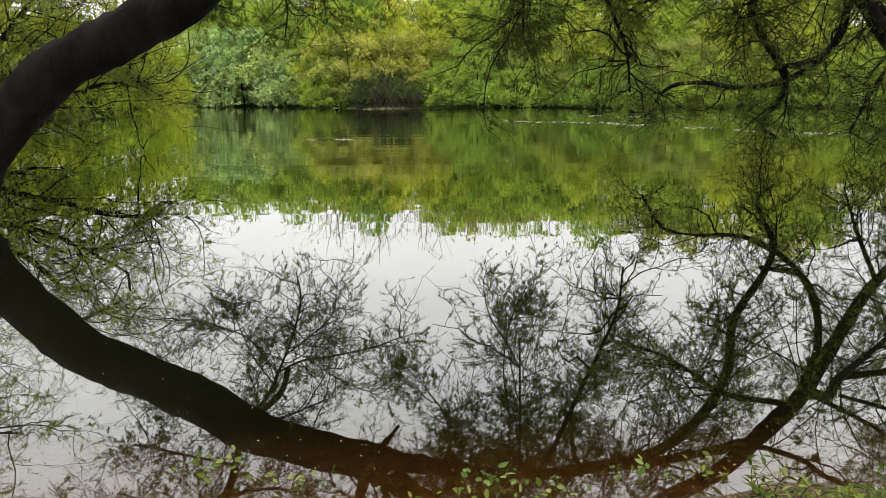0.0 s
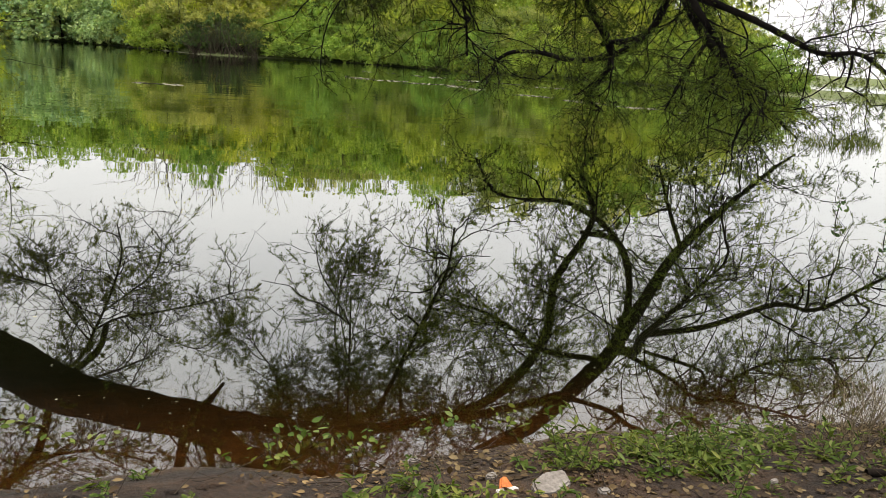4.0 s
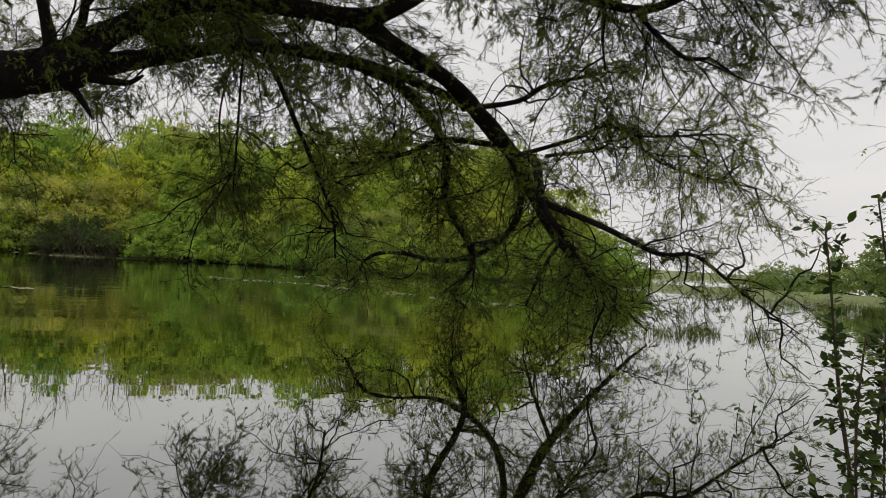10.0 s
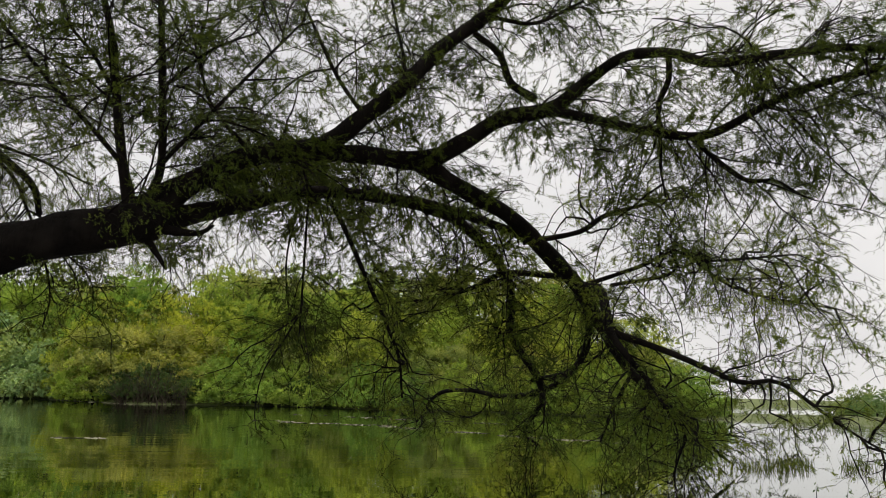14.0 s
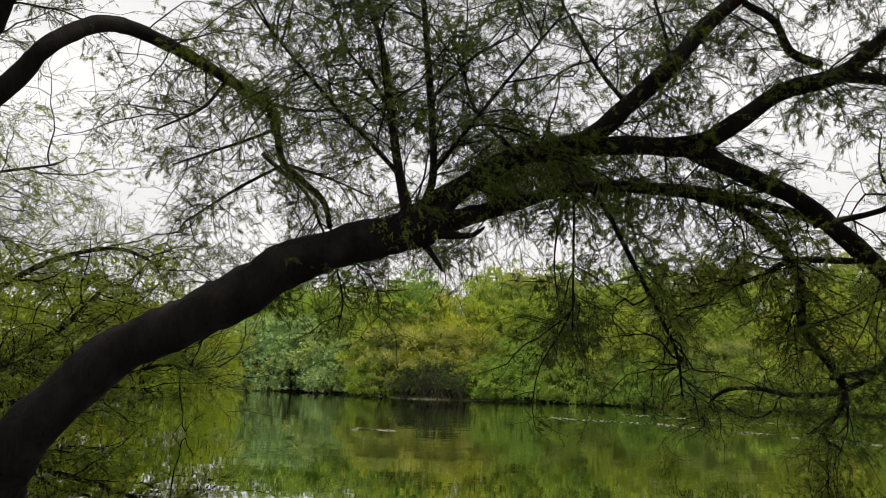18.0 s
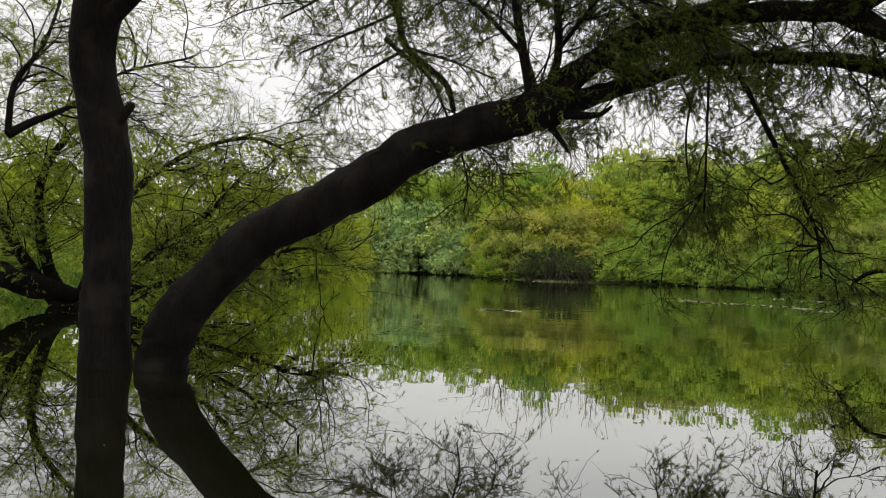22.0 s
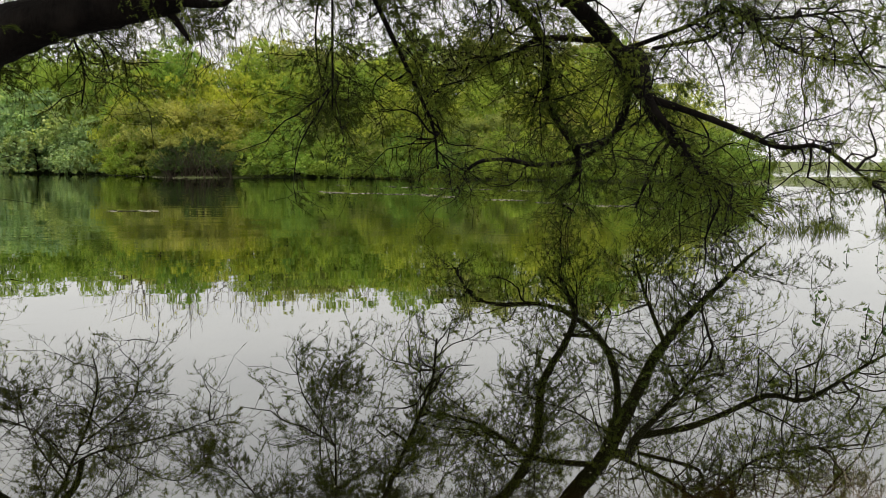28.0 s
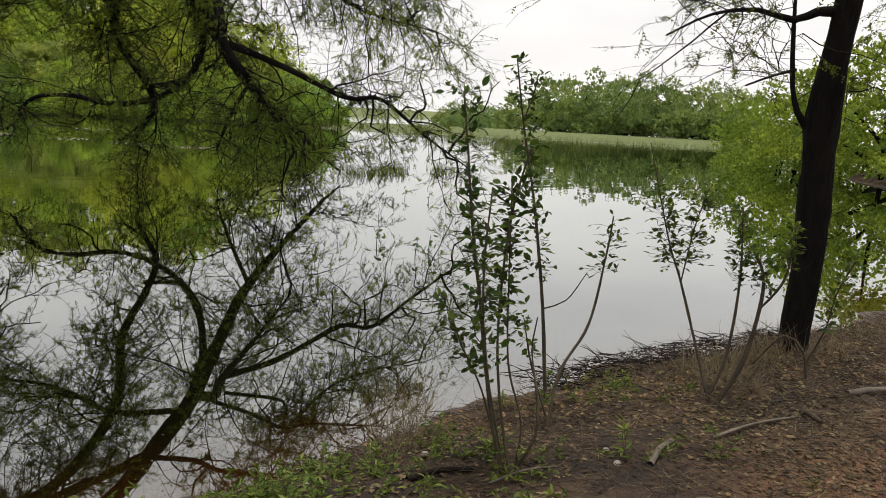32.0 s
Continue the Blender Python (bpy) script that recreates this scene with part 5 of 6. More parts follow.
OVAL = (np.array([(0, 0, 0), (0.24, 0.28, 0.05), (0.27, 0.62, 0.04), (0, 1, -0.05), (-0.27, 0.62, 0.04), (-0.24, 0.28, 0.05)]), np.array([(0, 1, 2, 3), (0, 3, 4, 5)]))
plant = thing("sapling", "slender multi-stemmed sapling with small oval leaves on the bank", "sapling", group="young plants on the bank")
leafy_stems(plant, [
    [(2.62, 1.99, 0.22, 0.010), (2.60, 2.08, 0.58, 0.010), (2.60, 2.16, 0.95, 0.009), (2.56, 2.20, 1.30, 0.007), (2.53, 2.23, 1.66, 0.005), (2.51, 2.25, 1.87, 0.004)],
    [(2.64, 1.96, 0.22, 0.008), (2.67, 2.08, 0.56, 0.006), (2.70, 2.14, 0.89, 0.006), (2.75, 2.15, 1.34, 0.006), (2.84, 2.13, 1.68, 0.004)],
    [(2.63, 1.98, 0.22, 0.006), (2.51, 2.02, 0.74, 0.005), (2.45, 2.01, 1.14, 0.005), (2.46, 2.00, 1.49, 0.003)],
    [(2.70, 1.98, 0.22, 0.008), (2.74, 2.00, 0.43, 0.005), (2.74, 2.10, 0.68, 0.005), (2.76, 2.15, 1.09, 0.004), (2.75, 2.16, 1.49, 0.003)],
    [(2.70, 1.98, 0.22, 0.008), (2.75, 1.92, 0.39, 0.008), (2.78, 1.95, 0.55, 0.006), (2.84, 2.05, 0.73, 0.004), (2.85, 2.04, 0.89, 0.003)],
    [(2.64, 2.04, 0.29, 0.004), (2.62, 2.14, 0.56, 0.004), (2.54, 2.22, 0.79, 0.004), (2.49, 2.27, 0.99, 0.002)],
], 60, (0.028, 0.056), 120, [(0.42, 1.0, 0.10), (0.45, 1.0, 0.10), (0.35, 0.95, 0.09), (0.45, 1.0, 0.09), None, (0.5, 1.0, 0.06)], SAPLING_LEAF)
plant = thing("sapling", "tall thin sapling with sparse oval leaves by the waterline", "sapling", group="young plants on the bank")
leafy_stems(plant, [
    [(3.63, 2.59, 0.21, 0.013), (3.60, 2.63, 0.70, 0.011), (3.56, 2.67, 1.09, 0.010), (3.53, 2.71, 1.38, 0.008), (3.48, 2.77, 1.75, 0.006), (3.44, 2.81, 2.09, 0.004)],
    [(3.32, 2.31, 0.15, 0.011), (3.47, 2.37, 0.42, 0.009), (3.68, 2.36, 0.66, 0.008), (3.80, 2.37, 1.03, 0.006), (3.81, 2.35, 1.26, 0.004)],
    [(3.48, 2.77, 1.75, 0.004), (3.51, 2.73, 1.92, 0.004), (3.52, 2.72, 2.01, 0.003)],
    [(3.60, 2.63, 0.70, 0.005), (3.72, 2.56, 0.75, 0.004), (3.83, 2.51, 0.91, 0.003)],
    [(3.39, 2.38, 0.18, 0.005), (3.33, 2.46, 0.47, 0.005), (3.29, 2.50, 0.72, 0.003)],
], 70, (0.026, 0.052), 105, [(0.35, 1.0, 0.08), (0.72, 1.0, 0.16), (0.2, 1.0, 0.06), None, (0.6, 1.0, 0.04)], SAPLING_LEAF)
plant = thing("shrub", "bare-stemmed shrub with clusters of small leaves on the bank", "shrub", group="young plants on the bank")
leafy_stems(plant, [
    [(4.23, 1.86, 0.20, 0.016), (4.33, 1.77, 0.47, 0.014), (4.40, 1.74, 0.77, 0.012), (4.40, 1.74, 0.99, 0.009), (4.36, 1.81, 1.14, 0.005)],
    [(4.22, 1.88, 0.24, 0.010), (4.27, 2.00, 0.46, 0.009), (4.30, 2.18, 0.87, 0.007), (4.25, 2.26, 1.12, 0.005), (4.17, 2.39, 1.67, 0.003)],
    [(4.21, 1.89, 0.25, 0.010), (4.34, 1.87, 0.49, 0.009), (4.40, 1.87, 0.92, 0.007), (4.44, 1.92, 1.33, 0.004)],
    [(4.40, 1.74, 0.79, 0.007), (4.43, 1.67, 0.90, 0.007), (4.45, 1.63, 1.02, 0.007), (4.45, 1.62, 1.27, 0.005)],
    [(4.30, 2.18, 0.87, 0.005), (4.32, 2.14, 1.20, 0.004), (4.35, 2.09, 1.43, 0.003)],
], 80, (0.024, 0.050), 230, [(0.70, 1.0, 0.12), (0.50, 0.85, 0.16), (0.6, 1.0, 0.10), (0.5, 1.0, 0.06), (0.2, 1.0, 0.14)], SAPLING_LEAF)
plant = thing("shrub", "small twiggy shrub beside the tree trunk", "shrub", group="young plants on the bank")
leafy_stems(plant, [
    [(4.71, 1.56, 0.38, 0.009), (4.70, 1.59, 0.53, 0.007), (4.66, 1.69, 0.61, 0.005), (4.60, 1.83, 0.41, 0.005)],
    [(4.71, 1.57, 0.47, 0.007), (4.74, 1.50, 0.68, 0.005), (4.75, 1.47, 0.89, 0.005), (4.77, 1.39, 1.12, 0.004)],
], 90, (0.026, 0.05), 110, [None, (0.3, 1.0, 0.06)], SAPLING_LEAF)

# ---------------------------------------------------------------- weeds, litter and grass on the bank
r = np.random.default_rng(44)


def patchiness(x, y, seed, scale=1.3):
    return noise.noise(Vector((x * scale, y * scale, seed)))


def weed(seed, tall, count):
    ob = thing("weed", "low bright green leafy weed on the mud", "weed", group="weeds on the bank")
    q = np.random.default_rng(seed)
    n = 3 + seed % 3
    st = np.stack([q.normal(0, 0.015, n), q.normal(0, 0.015, n), np.full(n, -0.01)], 1)
    a = grow(st, np.stack([q.normal(0, 0.7, n), q.normal(0, 0.7, n), np.ones(n)], 1), np.full(n, tall) * q.uniform(0.6, 1.2, n), 0.15, 0.2, 5)
    v, f = sweep_many(a, np.full((n, 5), 0.0018))
    mesh_object("stem", v, f, STEM, ob)
    idx = q.integers(0, n, count)
    k = q.integers(1, 5, count)
    pos = a[idx, k]
    d = unit(np.stack([q.normal(0, 1, count), q.normal(0, 1, count), q.uniform(-0.1, 0.6, count)], 1))
    v, f = place_many(OVAL[0] * np.array([0.55, 1, 1.4]), OVAL[1], pos, d, q.uniform(0.025, 0.065, count), roll=False)
    mesh_object("leaves", v, f, WEED_LEAF, ob)
    return ob


WEEDS = [weed(3, 0.10, 26), weed(4, 0.14, 36), weed(5, 0.07, 22), weed(6, 0.18, 40)]
spots = []
while len(spots) < 262:
    x, y = r.uniform(-1.6, 4.6), r.uniform(0.9, 2.95)
    d = float(near_shore(x)) - y
    chance = 0.5 + 1.3 * patchiness(x, y, 2.0) - (0.62 if x < 0.3 else 0.0) - (0.5 if x > 2.4 else 0.0) - (0.3 if d < 0.25 else 0.0)
    if d > 0.04 and r.random() < chance:
        spots.append((x, y))
spots += [(1.21 + r.normal(0, 0.10), 2.50 + r.normal(0, 0.09)) for _ in range(14)] + [(1.62 + r.normal(0, 0.14), 2.46 + r.normal(0, 0.08)) for _ in range(12)]
for k, (x, y) in enumerate(spots):
    m = pose(x, y, float(floor_at(x, y)), r.uniform(-12, 12), r.uniform(-12, 12), r.uniform(0, 360))
    if k < 4:
        WEEDS[k].matrix_basis = m
    else:
        s = r.uniform(0.4, 0.95)
        copy_thing(WEEDS[k % 4], m).scale = (s, s, s)


def ground_points(n, x0, x1, y0, y1, keep):
    x, y = r.uniform(x0, x1, n * 4), r.uniform(y0, y1, n * 4)
    ok = np.array([keep(a, b) for a, b in zip(x, y)])
    x, y = x[ok][:n], y[ok][:n]
    return np.stack([x, y, floor_at(x, y)], 1)


# fallen leaves and bits of twig
p = ground_points(30000, -2.5, 9, 0.3, 3.2, lambda a, b: 0.02 < near_shore(a) - b and r.random() < 0.45 + patchiness(a, b, 9.0, 0.9) + 0.12 * (a - 1))
v, f = place_many(OVAL[0], OVAL[1], p + np.array([0, 0, 0.006]), np.stack([r.normal(0, 1, len(p)), r.normal(0, 1, len(p)), r.normal(0, 0.15, len(p))], 1), r.uniform(0.010, 0.042, len(p)), roll=False)
tagged(mesh_object("leaf_litter", v, f, LITTER), "small brown dead leaves scattered over the mud", "leaf litter", kind="stuff")
p = ground_points(9000, -2, 9, 0.3, 3.15, lambda a, b: near_shore(a) - b > 0.0 and r.random() < 0.35 + patchiness(a, b, 5.0, 0.8) + 0.16 * (a - 1.2))
d = unit(np.stack([r.normal(0, 1, len(p)), r.normal(0, 1, len(p)), np.abs(r.normal(0, 0.12, len(p)))], 1))
a = grow(p + np.array([0, 0, 0.008]), d, r.uniform(0.04, 0.22, len(p)), 0.0, 0.12, 4)
v, f = sweep_many(a, np.linspace(1, 0.5, 4)[None] * r.uniform(0.001, 0.0028, (len(p), 1)))
tagged(mesh_object("twig_litter", v, f, LITTER_WOOD), "thin dead twigs and straw lying on the mud", "twig litter", kind="stuff")

p = ground_points(4200, -2, 9, 0.3, 3.0, lambda a, b: near_shore(a) - b > 0.1 and r.random() < 0.2 + patchiness(a, b, 15.0, 1.1) + 0.2 * (a - 1.4))
d = unit(np.stack([r.normal(0, 1, len(p)), r.normal(0, 1, len(p)), np.abs(r.normal(0, 0.25, len(p)))], 1))
a = grow(p + np.array([0, 0, 0.006]), d, r.uniform(0.05, 0.18, len(p)), 0.05, 0.15, 4)
v, f = sweep_many(a, np.linspace(1, 0.4, 4)[None] * r.uniform(0.0008, 0.0018, (len(p), 1)))
tagged(mesh_object("straw", v, f, DRY_GRASS), "dry straw and grass blades strewn over the mud", "straw", kind="stuff")
ICO = (np.array([(0, 0, 1), (0.9, 0, 0.3), (0.28, 0.85, 0.3), (-0.73, 0.53, 0.3), (-0.73, -0.53, 0.3), (0.28, -0.85, 0.3), (0.9, 0.3, -0.5), (-0.5, 0.8, -0.5), (-0.5, -0.8, -0.5)]), np.array([(0, 1, 2), (0, 2, 3), (0, 3, 4), (0, 4, 5), (0, 5, 1), (1, 6, 2), (2, 6, 7), (2, 7, 3), (3, 7, 4), (4, 7, 8), (4, 8, 5), (5, 8, 6), (5, 6, 1)]))
p = ground_points(3500, -2.5, 8, 0.4, 3.1, lambda a, b: near_shore(a) - b > 0.03 and r.random() < 0.5 + 1.2 * patchiness(a, b, 21.0, 1.6))
v, f = place_many(ICO[0] * np.array([1, 1, 0.55]), ICO[1], p, np.stack([r.normal(0, 1, len(p)), r.normal(0, 1, len(p)), r.normal(0, 0.1, len(p))], 1), r.uniform(0.006, 0.030, len(p)), roll=False)
tagged(mesh_object("mud_clods", v, f, GROUND), "small crumbs and clods of dried mud", "clods", kind="stuff")

# a low carpet of seedlings among the larger weeds
p = ground_points(1500, 0.3, 2.3, 1.3, 2.85, lambda a, b: near_shore(a) - b > 0.12 and r.random() < 0.15 + 1.5 * patchiness(a, b, 2.0))
d = np.stack([r.normal(0, 1, len(p)), r.normal(0, 1, len(p)), r.uniform(-0.1, 0.5, len(p))], 1)
v, f = place_many(OVAL[0] * np.array([0.6, 1, 1.4]), OVAL[1], p + np.stack([np.zeros(len(p)), np.zeros(len(p)), r.uniform(0.006, 0.05, len(p))], 1), d, r.uniform(0.016, 0.045, len(p)), roll=False)
tagged(mesh_object("seedlings", v, f, WEED_LEAF), "carpet of tiny green seedlings on the damp mud", "seedlings", kind="stuff")

# dark wet twigs heaped along the waterline
p = ground_points(900, 4.1, 7.0, 2.3, 3.3, lambda a, b: -0.30 < near_shore(a) - b < 0.22)
p[:, 2] = np.maximum(p[:, 2], 0.0) + r.uniform(0, 0.03, len(p))
d = unit(np.stack([r.normal(0, 1, len(p)), r.normal(0, 0.5, len(p)), r.normal(0.0, 0.06, len(p))], 1))
a = grow(p, d, r.uniform(0.06, 0.26, len(p)), 0.02, 0.15, 4)
v, f = sweep_many(a, np.linspace(1, 0.5, 4)[None] * r.uniform(0.002, 0.005, (len(p), 1)))
tagged(mesh_object("wet_twigs", v, f, TWIG), "dark wet twigs washed up along the waterline", "driftwood", kind="stuff")


def grass_tuft(name, label, place, n, spread, tall, lean, mat, thick=0.002, group="dry grass tufts"):
    ob = thing(name, label, "grass", place, group)
    st = np.stack([r.normal(0, spread, n), r.normal(0, spread, n), np.full(n, -0.02)], 1)
    d = np.stack([r.normal(0, lean, n), r.normal(0, lean, n), np.ones(n)], 1)
    a = grow(st, d, tall * r.uniform(0.45, 1.2, n), 0.06, 0.08, 6)
    v, f = sweep_many(a, np.linspace(1, 0.3, 6)[None] * np.full((n, 1), thick))
    mesh_object("blade", v, f, mat, ob)["kind"] = "stuff"
    return ob


for x, y, n, sp, tall in ((2.6, 2.68, 40, 0.06, 0.42), (2.84, 2.85, 45, 0.07, 0.45), (2.4, 2.5, 25, 0.06, 0.30), (4.66, 2.2, 90, 0.12, 0.30), (5.2, 2.22, 110, 0.16, 0.28), (5.7, 2.15, 120, 0.16, 0.28), (6.1, 2.0, 80, 0.14, 0.25), (4.6, 1.9, 50, 0.10, 0.25), (6.8, 1.95, 80, 0.2, 0.3)):
    grass_tuft("grass_tuft", "tuft of dry straw-coloured grass on the bank", (x, y, float(floor_at(x, y))), n, sp, tall, 0.35, DRY_GRASS)

# sticks, a short log end, stone and broken shards
def stick(name, label, a, b, r0, r1, mat=GREY_WOOD, sides=7):
    ob = thing(name, label, "stick", (0, 0, 0), "sticks on the bank")
    za, zb = float(floor_at(a[0], a[1])) + r0 * 0.8, float(floor_at(b[0], b[1])) + r1 * 0.8
    mid = ((a[0] + b[0]) / 2 + 0.015, (a[1] + b[1]) / 2 + 0.02, (za + zb) / 2 + 0.008, (r0 + r1) / 2)
    limb_part("wood", [(a[0], a[1], za, r0), mid, (b[0], b[1], zb, r1)], mat, ob, sides, 0.04, 0.12, int(a[0] * 100))
    return ob


stick("stick", "dark half-buried branch on the mud", (2.28, 2.23), (2.56, 2.11), 0.016, 0.012, TWIG)
stick("stick", "short weathered log end on the bank", (3.19, 1.60), (3.51, 1.68), 0.017, 0.013)
stick("stick", "pale broken stick lying on the clay", (2.82, 1.27), (3.09, 1.17), 0.010, 0.008)
stick("stick", "long thin dead branch on the bank", (3.73, 1.59), (4.32, 1.41), 0.009, 0.006)
stick("stick", "brown split piece of wood on the bank", (4.88, 1.38), (5.25, 1.12), 0.022, 0.014)
stick("stick", "short mossy stub of wood on the bank", (4.38, 1.43), (4.27, 1.29), 0.018, 0.014, LITTER_WOOD)
stick("stick", "thin dead twig on the bank", (2.5, 1.95), (2.85, 1.85), 0.007, 0.004)


def slab(name, label, category, place, outline, thick, mat, tilt=(8, -5, 20), parent=None):
    bm = bmesh.new()
    face = bm.faces.new([bm.verts.new((x, y, 0)) for x, y in outline])
    top = bmesh.ops.extrude_face_region(bm, geom=[face])["geom"]
    for e in top:
        if isinstance(e, bmesh.types.BMVert):
            e.co += Vector((e.co.x * -0.08, e.co.y * -0.08, thick))
    bmesh.ops.recalc_face_normals(bm, faces=bm.faces)
    bmesh.ops.bevel(bm, geom=bm.edges[:], offset=thick * 0.25, segments=2, affect="EDGES")
    me = bpy.data.meshes.new(name)
    bm.to_mesh(me)
    bm.free()
    me.materials.append(mat)
    ob = new(name, me)
    if parent:
        ob.parent = parent
    ob.matrix_basis = pose(*place, *tilt)
    return tagged(ob, label, category) if category else ob


slab("flat_stone", "flat grey stone half sunk in the mud", "stone", (1.07, 2.29, float(floor_at(1.07, 2.29)) - 0.005), [(-0.09, -0.04), (-0.02, -0.06), (0.07, -0.03), (0.09, 0.04), (0.01, 0.06), (-0.07, 0.03)], 0.03, STONE)
for x, y, a in ((0.91, 2.31, 15), (0.68, 1.98, 80)):
    shard = thing("pottery_shard", "broken orange and white shard lying on the mud", "shard", (x, y, float(floor_at(x, y))))
    slab("orange_face", "", "", (0, 0, 0.012), [(-0.03, -0.01), (0.03, -0.015), (0.012, 0.035), (-0.012, 0.03)], 0.012, ORANGE, (35, 5, a), shard)
    slab("white_edge", "", "", (0.002, -0.02, 0.004), [(-0.045, -0.012), (0.05, -0.01), (0.04, 0.012), (-0.04, 0.014)], 0.01, PALE, (10, 0, a), shard)
slab("paper_scrap", "small crumpled white scrap on the mud", "scrap", (1.13, 2.01, float(floor_at(1.13, 2.01)) + 0.01), [(-0.035, -0.01), (0.03, -0.015), (0.04, 0.01), (-0.02, 0.015)], 0.006, PALE, (6, 8, 30))
for k in range(26):
    x, y = r.uniform(-1.5, 3.6), r.uniform(1.2, 2.8)
    s = r.uniform(0.012, 0.03)
    slab("pebble", "small brown pebble on the mud", "pebble", (x, y, float(floor_at(x, y)) - s * 0.2), [(s * math.cos(t) * r.uniform(0.7, 1.1), s * math.sin(t) * r.uniform(0.6, 1.0)) for t in (0, 1, 2, 3.1, 4.2, 5.3)], s * 0.8, STONE, (r.uniform(-10, 10), r.uniform(-10, 10), r.uniform(0, 360)))["group"] = "pebbles on the bank"

# ---------------------------------------------------------------- on the water
def flecks(name, label, pts, size, mat, flat=0.02):
    n = len(pts)
    d = np.stack([r.normal(0, 1, n), r.normal(0, 0.6, n), r.normal(0, flat, n)], 1)
    v, f = place_many(OVAL[0] * np.array([1, 1, 0.2]), OVAL[1], pts, d, r.uniform(size[0], size[1], n), roll=False)
    return tagged(mesh_object(name, v, f, mat), label, "floating leaves", kind="stuff")


n = 360
x = r.uniform(-3.2, 2.4, n)
y = near_shore(x) + 0.05 + np.abs(r.normal(0, 0.75, n))
flecks("floating_leaves", "small pale leaves floating near the bank", np.stack([x, y, np.full(n, 0.004)], 1), (0.004, 0.015), PALE_LEAF)
n = 260
x = r.uniform(-8, 14, n)
flecks("floating_leaves", "scattered specks drifting on open water", np.stack([x, r.uniform(4.5, 22, n), np.full(n, 0.004)], 1), (0.01, 0.035), PALE_LEAF)


def drift_line(label, a, b, n, wide, size, mat):
    """Floating scum strung out between two places, ragged and broken."""
    t = r.uniform(0, 1, n)
    w = r.normal(0, wide, n) * (0.4 + np.abs(np.sin(t * 9.0)))
    p = np.stack([a[0] + (b[0] - a[0]) * t, a[1] + (b[1] - a[1]) * t + w, np.full(n, 0.006)], 1)
    keep = np.array([noise.noise(Vector((q[0] * 0.9, q[1] * 0.9, 4.0))) > 0.05 for q in p])
    p = p[keep]
    d = np.stack([np.ones(len(p)), r.normal(0, 0.3, len(p)), np.zeros(len(p))], 1)
    v, f = place_many(OVAL[0] * np.array([0.5, 1, 0.05]), OVAL[1], p, d, r.uniform(size[0], size[1], len(p)), roll=False)
    tagged(mesh_object("drift_line", v, f, mat), label, "floating scum", kind="stuff")


SCUM_LABEL = "pale line of floating scum and pollen on the pond"
drift_line(SCUM_LABEL, (2.2, 40.3), (8.2, 36), 900, 0.5, (0.06, 0.24), PALE_LEAF)
drift_line(SCUM_LABEL, (7.6, 36.6), (11.2, 29.6), 1100, 0.5, (0.06, 0.22), PALE_LEAF)
drift_line(SCUM_LABEL, (10.6, 30), (14.2, 26), 900, 0.4, (0.06, 0.2), PALE_LEAF)
drift_line(SCUM_LABEL, (5, 50), (15, 40), 400, 0.8, (0.08, 0.3), PALE_LEAF)
drift_line(SCUM_LABEL, (-15, 79), (-5.2, 65.3), 380, 0.25, (0.12, 0.4), PALE_LEAF)
drift_line(SCUM_LABEL, (-5, 26.6), (-2, 26.2), 120, 0.12, (0.1, 0.25), PALE_LEAF)

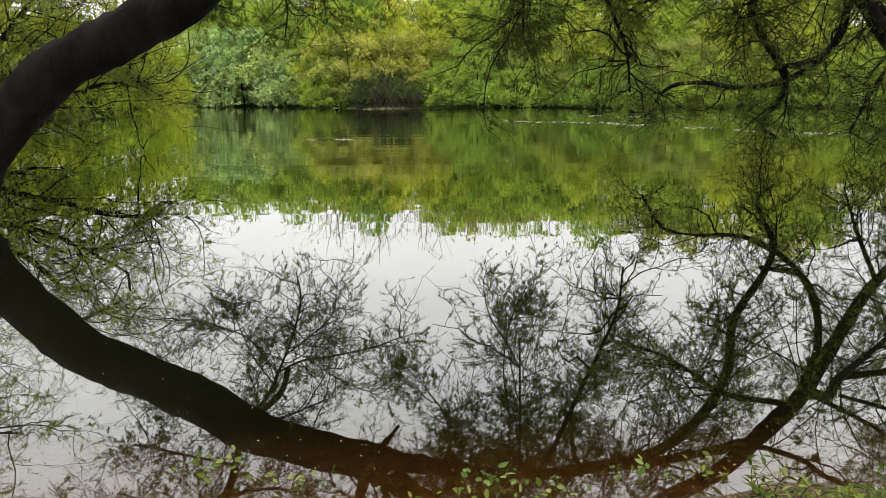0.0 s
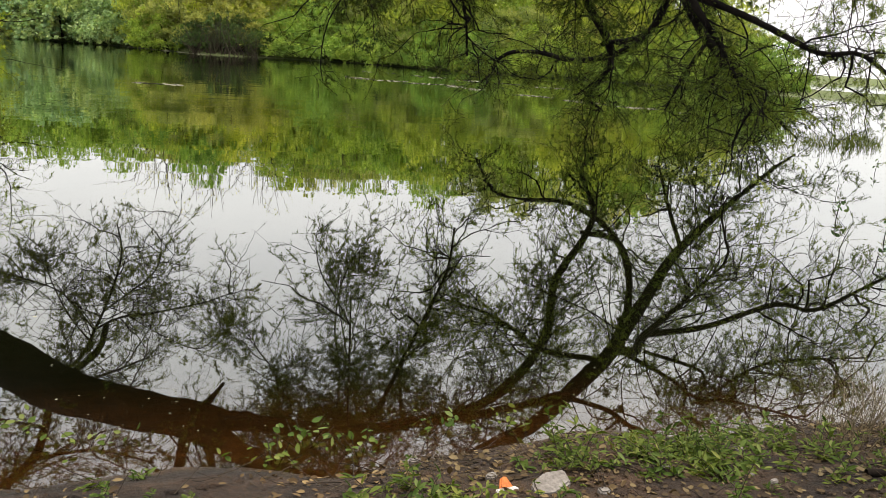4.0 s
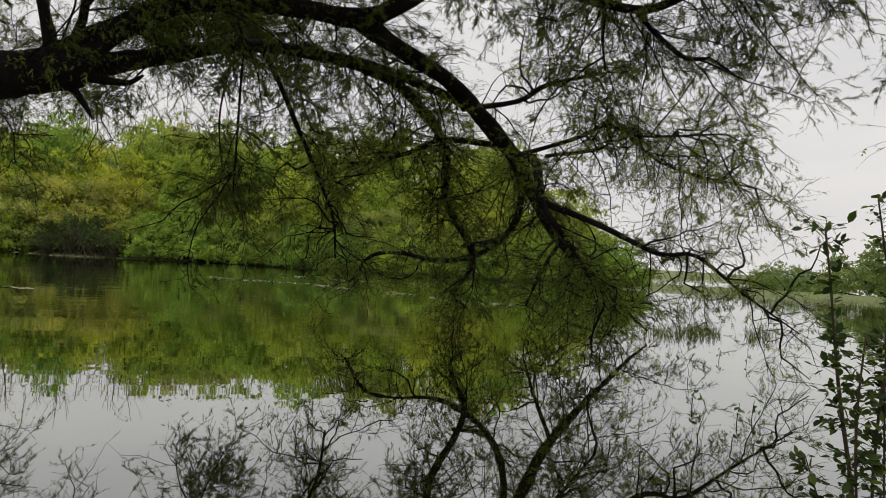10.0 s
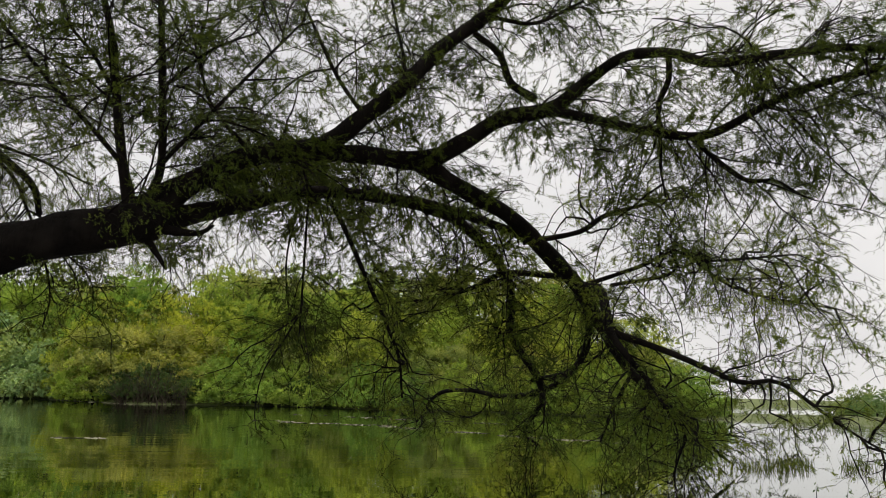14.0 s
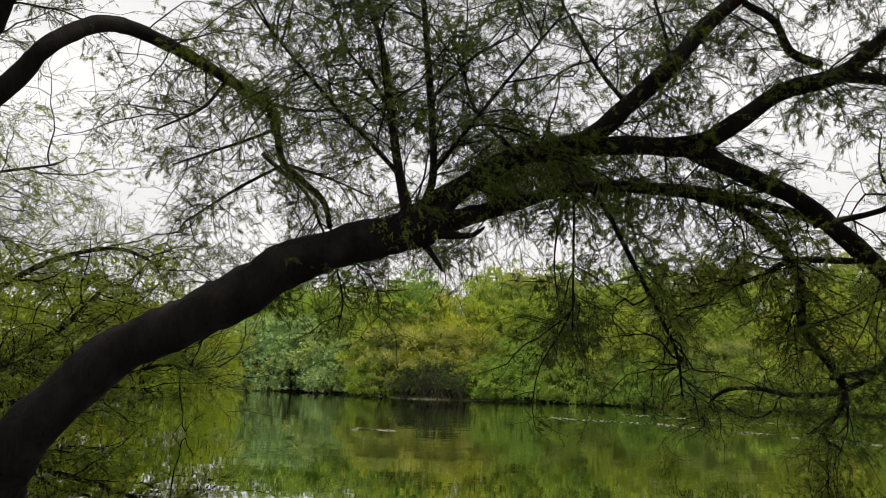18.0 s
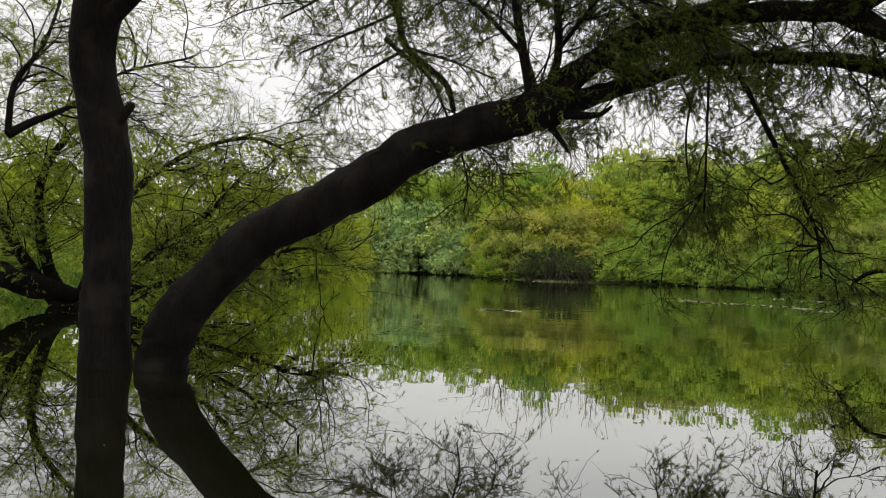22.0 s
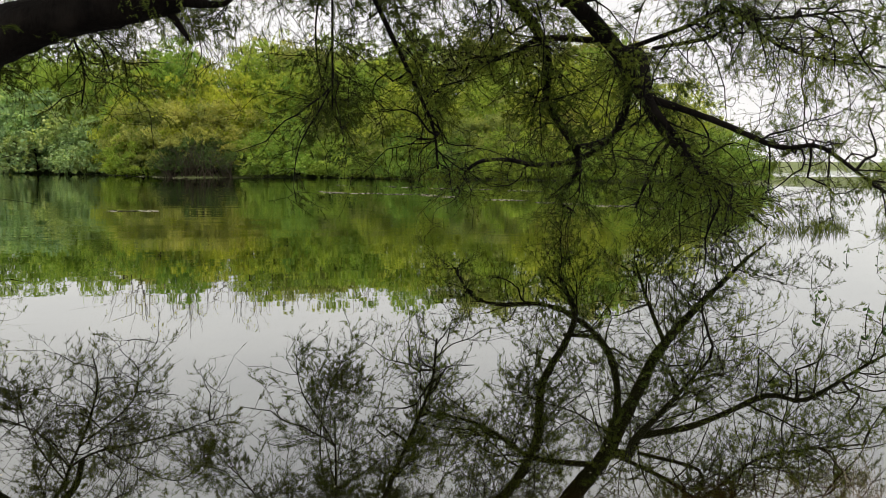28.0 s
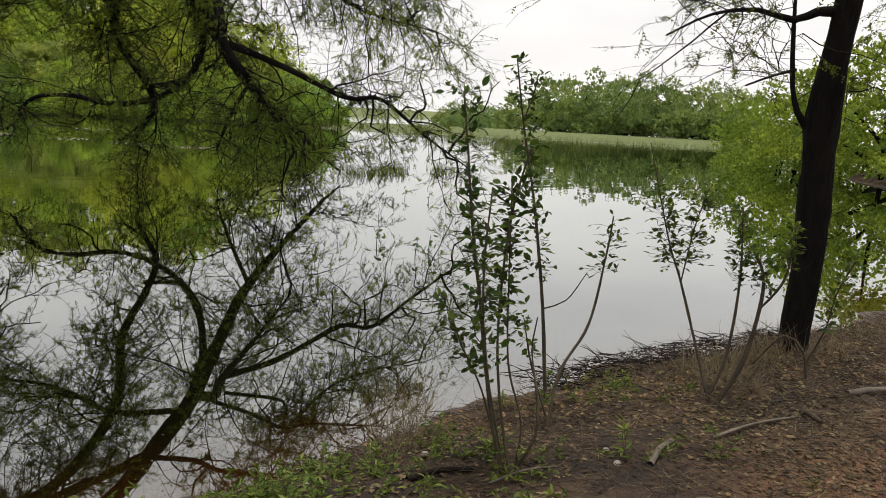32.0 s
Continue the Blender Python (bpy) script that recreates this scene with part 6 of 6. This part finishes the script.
# water weeds by the margin
for x, y, n in ((0.25, 3.03, 26), (0.48, 2.95, 22), (0.12, 2.86, 22), (-0.97, 3.19, 34), (-0.6, 3.05, 18), (0.85, 3.05, 20), (1.15, 3.12, 18)):
    ob = thing("water_weed", "small floating water weed in the shallows", "water weed", (x, y, 0.0), "water weeds by the margin")
    p = np.stack([r.normal(0, 0.09, n), r.normal(0, 0.05, n), r.uniform(0.0, 0.035, n)], 1)
    v, f = place_many(OVAL[0], OVAL[1], p, np.stack([r.normal(0, 1, n), r.normal(0, 1, n), r.uniform(0, 0.7, n)], 1), r.uniform(0.02, 0.05, n), roll=False)
    mesh_object("leaves", v, f, WEED_LEAF, ob)
    a = grow(p[:8] * 0.3 + np.array([0, 0, -0.05]), p[:8] + np.array([0, 0, 0.1]), np.full(8, 0.12), 0.0, 0.1, 4)
    v, f = sweep_many(a, np.full((8, 4), 0.0015))
    mesh_object("stem", v, f, STEM, ob)

water_stick = thing("water_stick", "short dark stick poking out of the water", "stick", (-2.67, 6.68, 0))
limb_part("wood", [(0, 0, -0.2, 0.012), (0.005, 0, 0.05, 0.011), (0.012, 0.004, 0.085, 0.007)], TWIG, water_stick, 6, 0.03, 0.1, 3)
for k, (x, y) in enumerate(((10.6, 11.5), (10.4, 12.0), (6.5, 7.9), (6.4, 7.0), (6.75, 7.15))):
    ob = thing("water_sprig", "small dark leafy sprig standing out of the water", "water plant", (x, y, 0), "sprigs in the water")
    limb_part("stem", [(0, 0, -0.2, 0.006), (0.02, 0, 0.10, 0.005), (0.06, 0.02, 0.22, 0.003)], TWIG, ob, 5, 0.05, 0.1, k)
    p = np.stack([r.uniform(0, 0.12, 9), r.normal(0, 0.05, 9), r.uniform(0.04, 0.24, 9)], 1)
    v, f = place_many(OVAL[0], OVAL[1], p, r.normal(0, 1, (9, 3)), r.uniform(0.05, 0.09, 9), roll=False)
    mesh_object("leaves", v, f, DARK_LEAF, ob)


def reeds(name, label, x0, x1, y0, y1, n, tall, mat):
    p = np.stack([r.uniform(x0, x1, n), r.uniform(y0, y1, n), np.full(n, -0.05)], 1)
    keep = np.array([noise.noise(Vector((q[0] * 0.8, q[1] * 0.8, 1.0))) > -0.1 for q in p])
    p = p[keep]
    a = grow(p, np.stack([r.normal(0, 0.25, len(p)), r.normal(0, 0.25, len(p)), np.ones(len(p))], 1), tall * r.uniform(0.5, 1.2, len(p)), 0.05, 0.06, 4)
    v, f = sweep_many(a, np.linspace(1, 0.3, 4)[None] * np.full((len(p), 1), tall * 0.022))
    return tagged(mesh_object(name, v, f, mat), label, "reeds", kind="stuff")


reeds("reed_bed", "patch of low green reeds growing in the pond", 12.4, 16.2, 16.2, 18.2, 900, 0.30, WEED_LEAF)
reeds("reed_bed", "low green grass fringe along the spit", 33, 66, 28.5, 42, 3900, 0.45, WEED_LEAF)
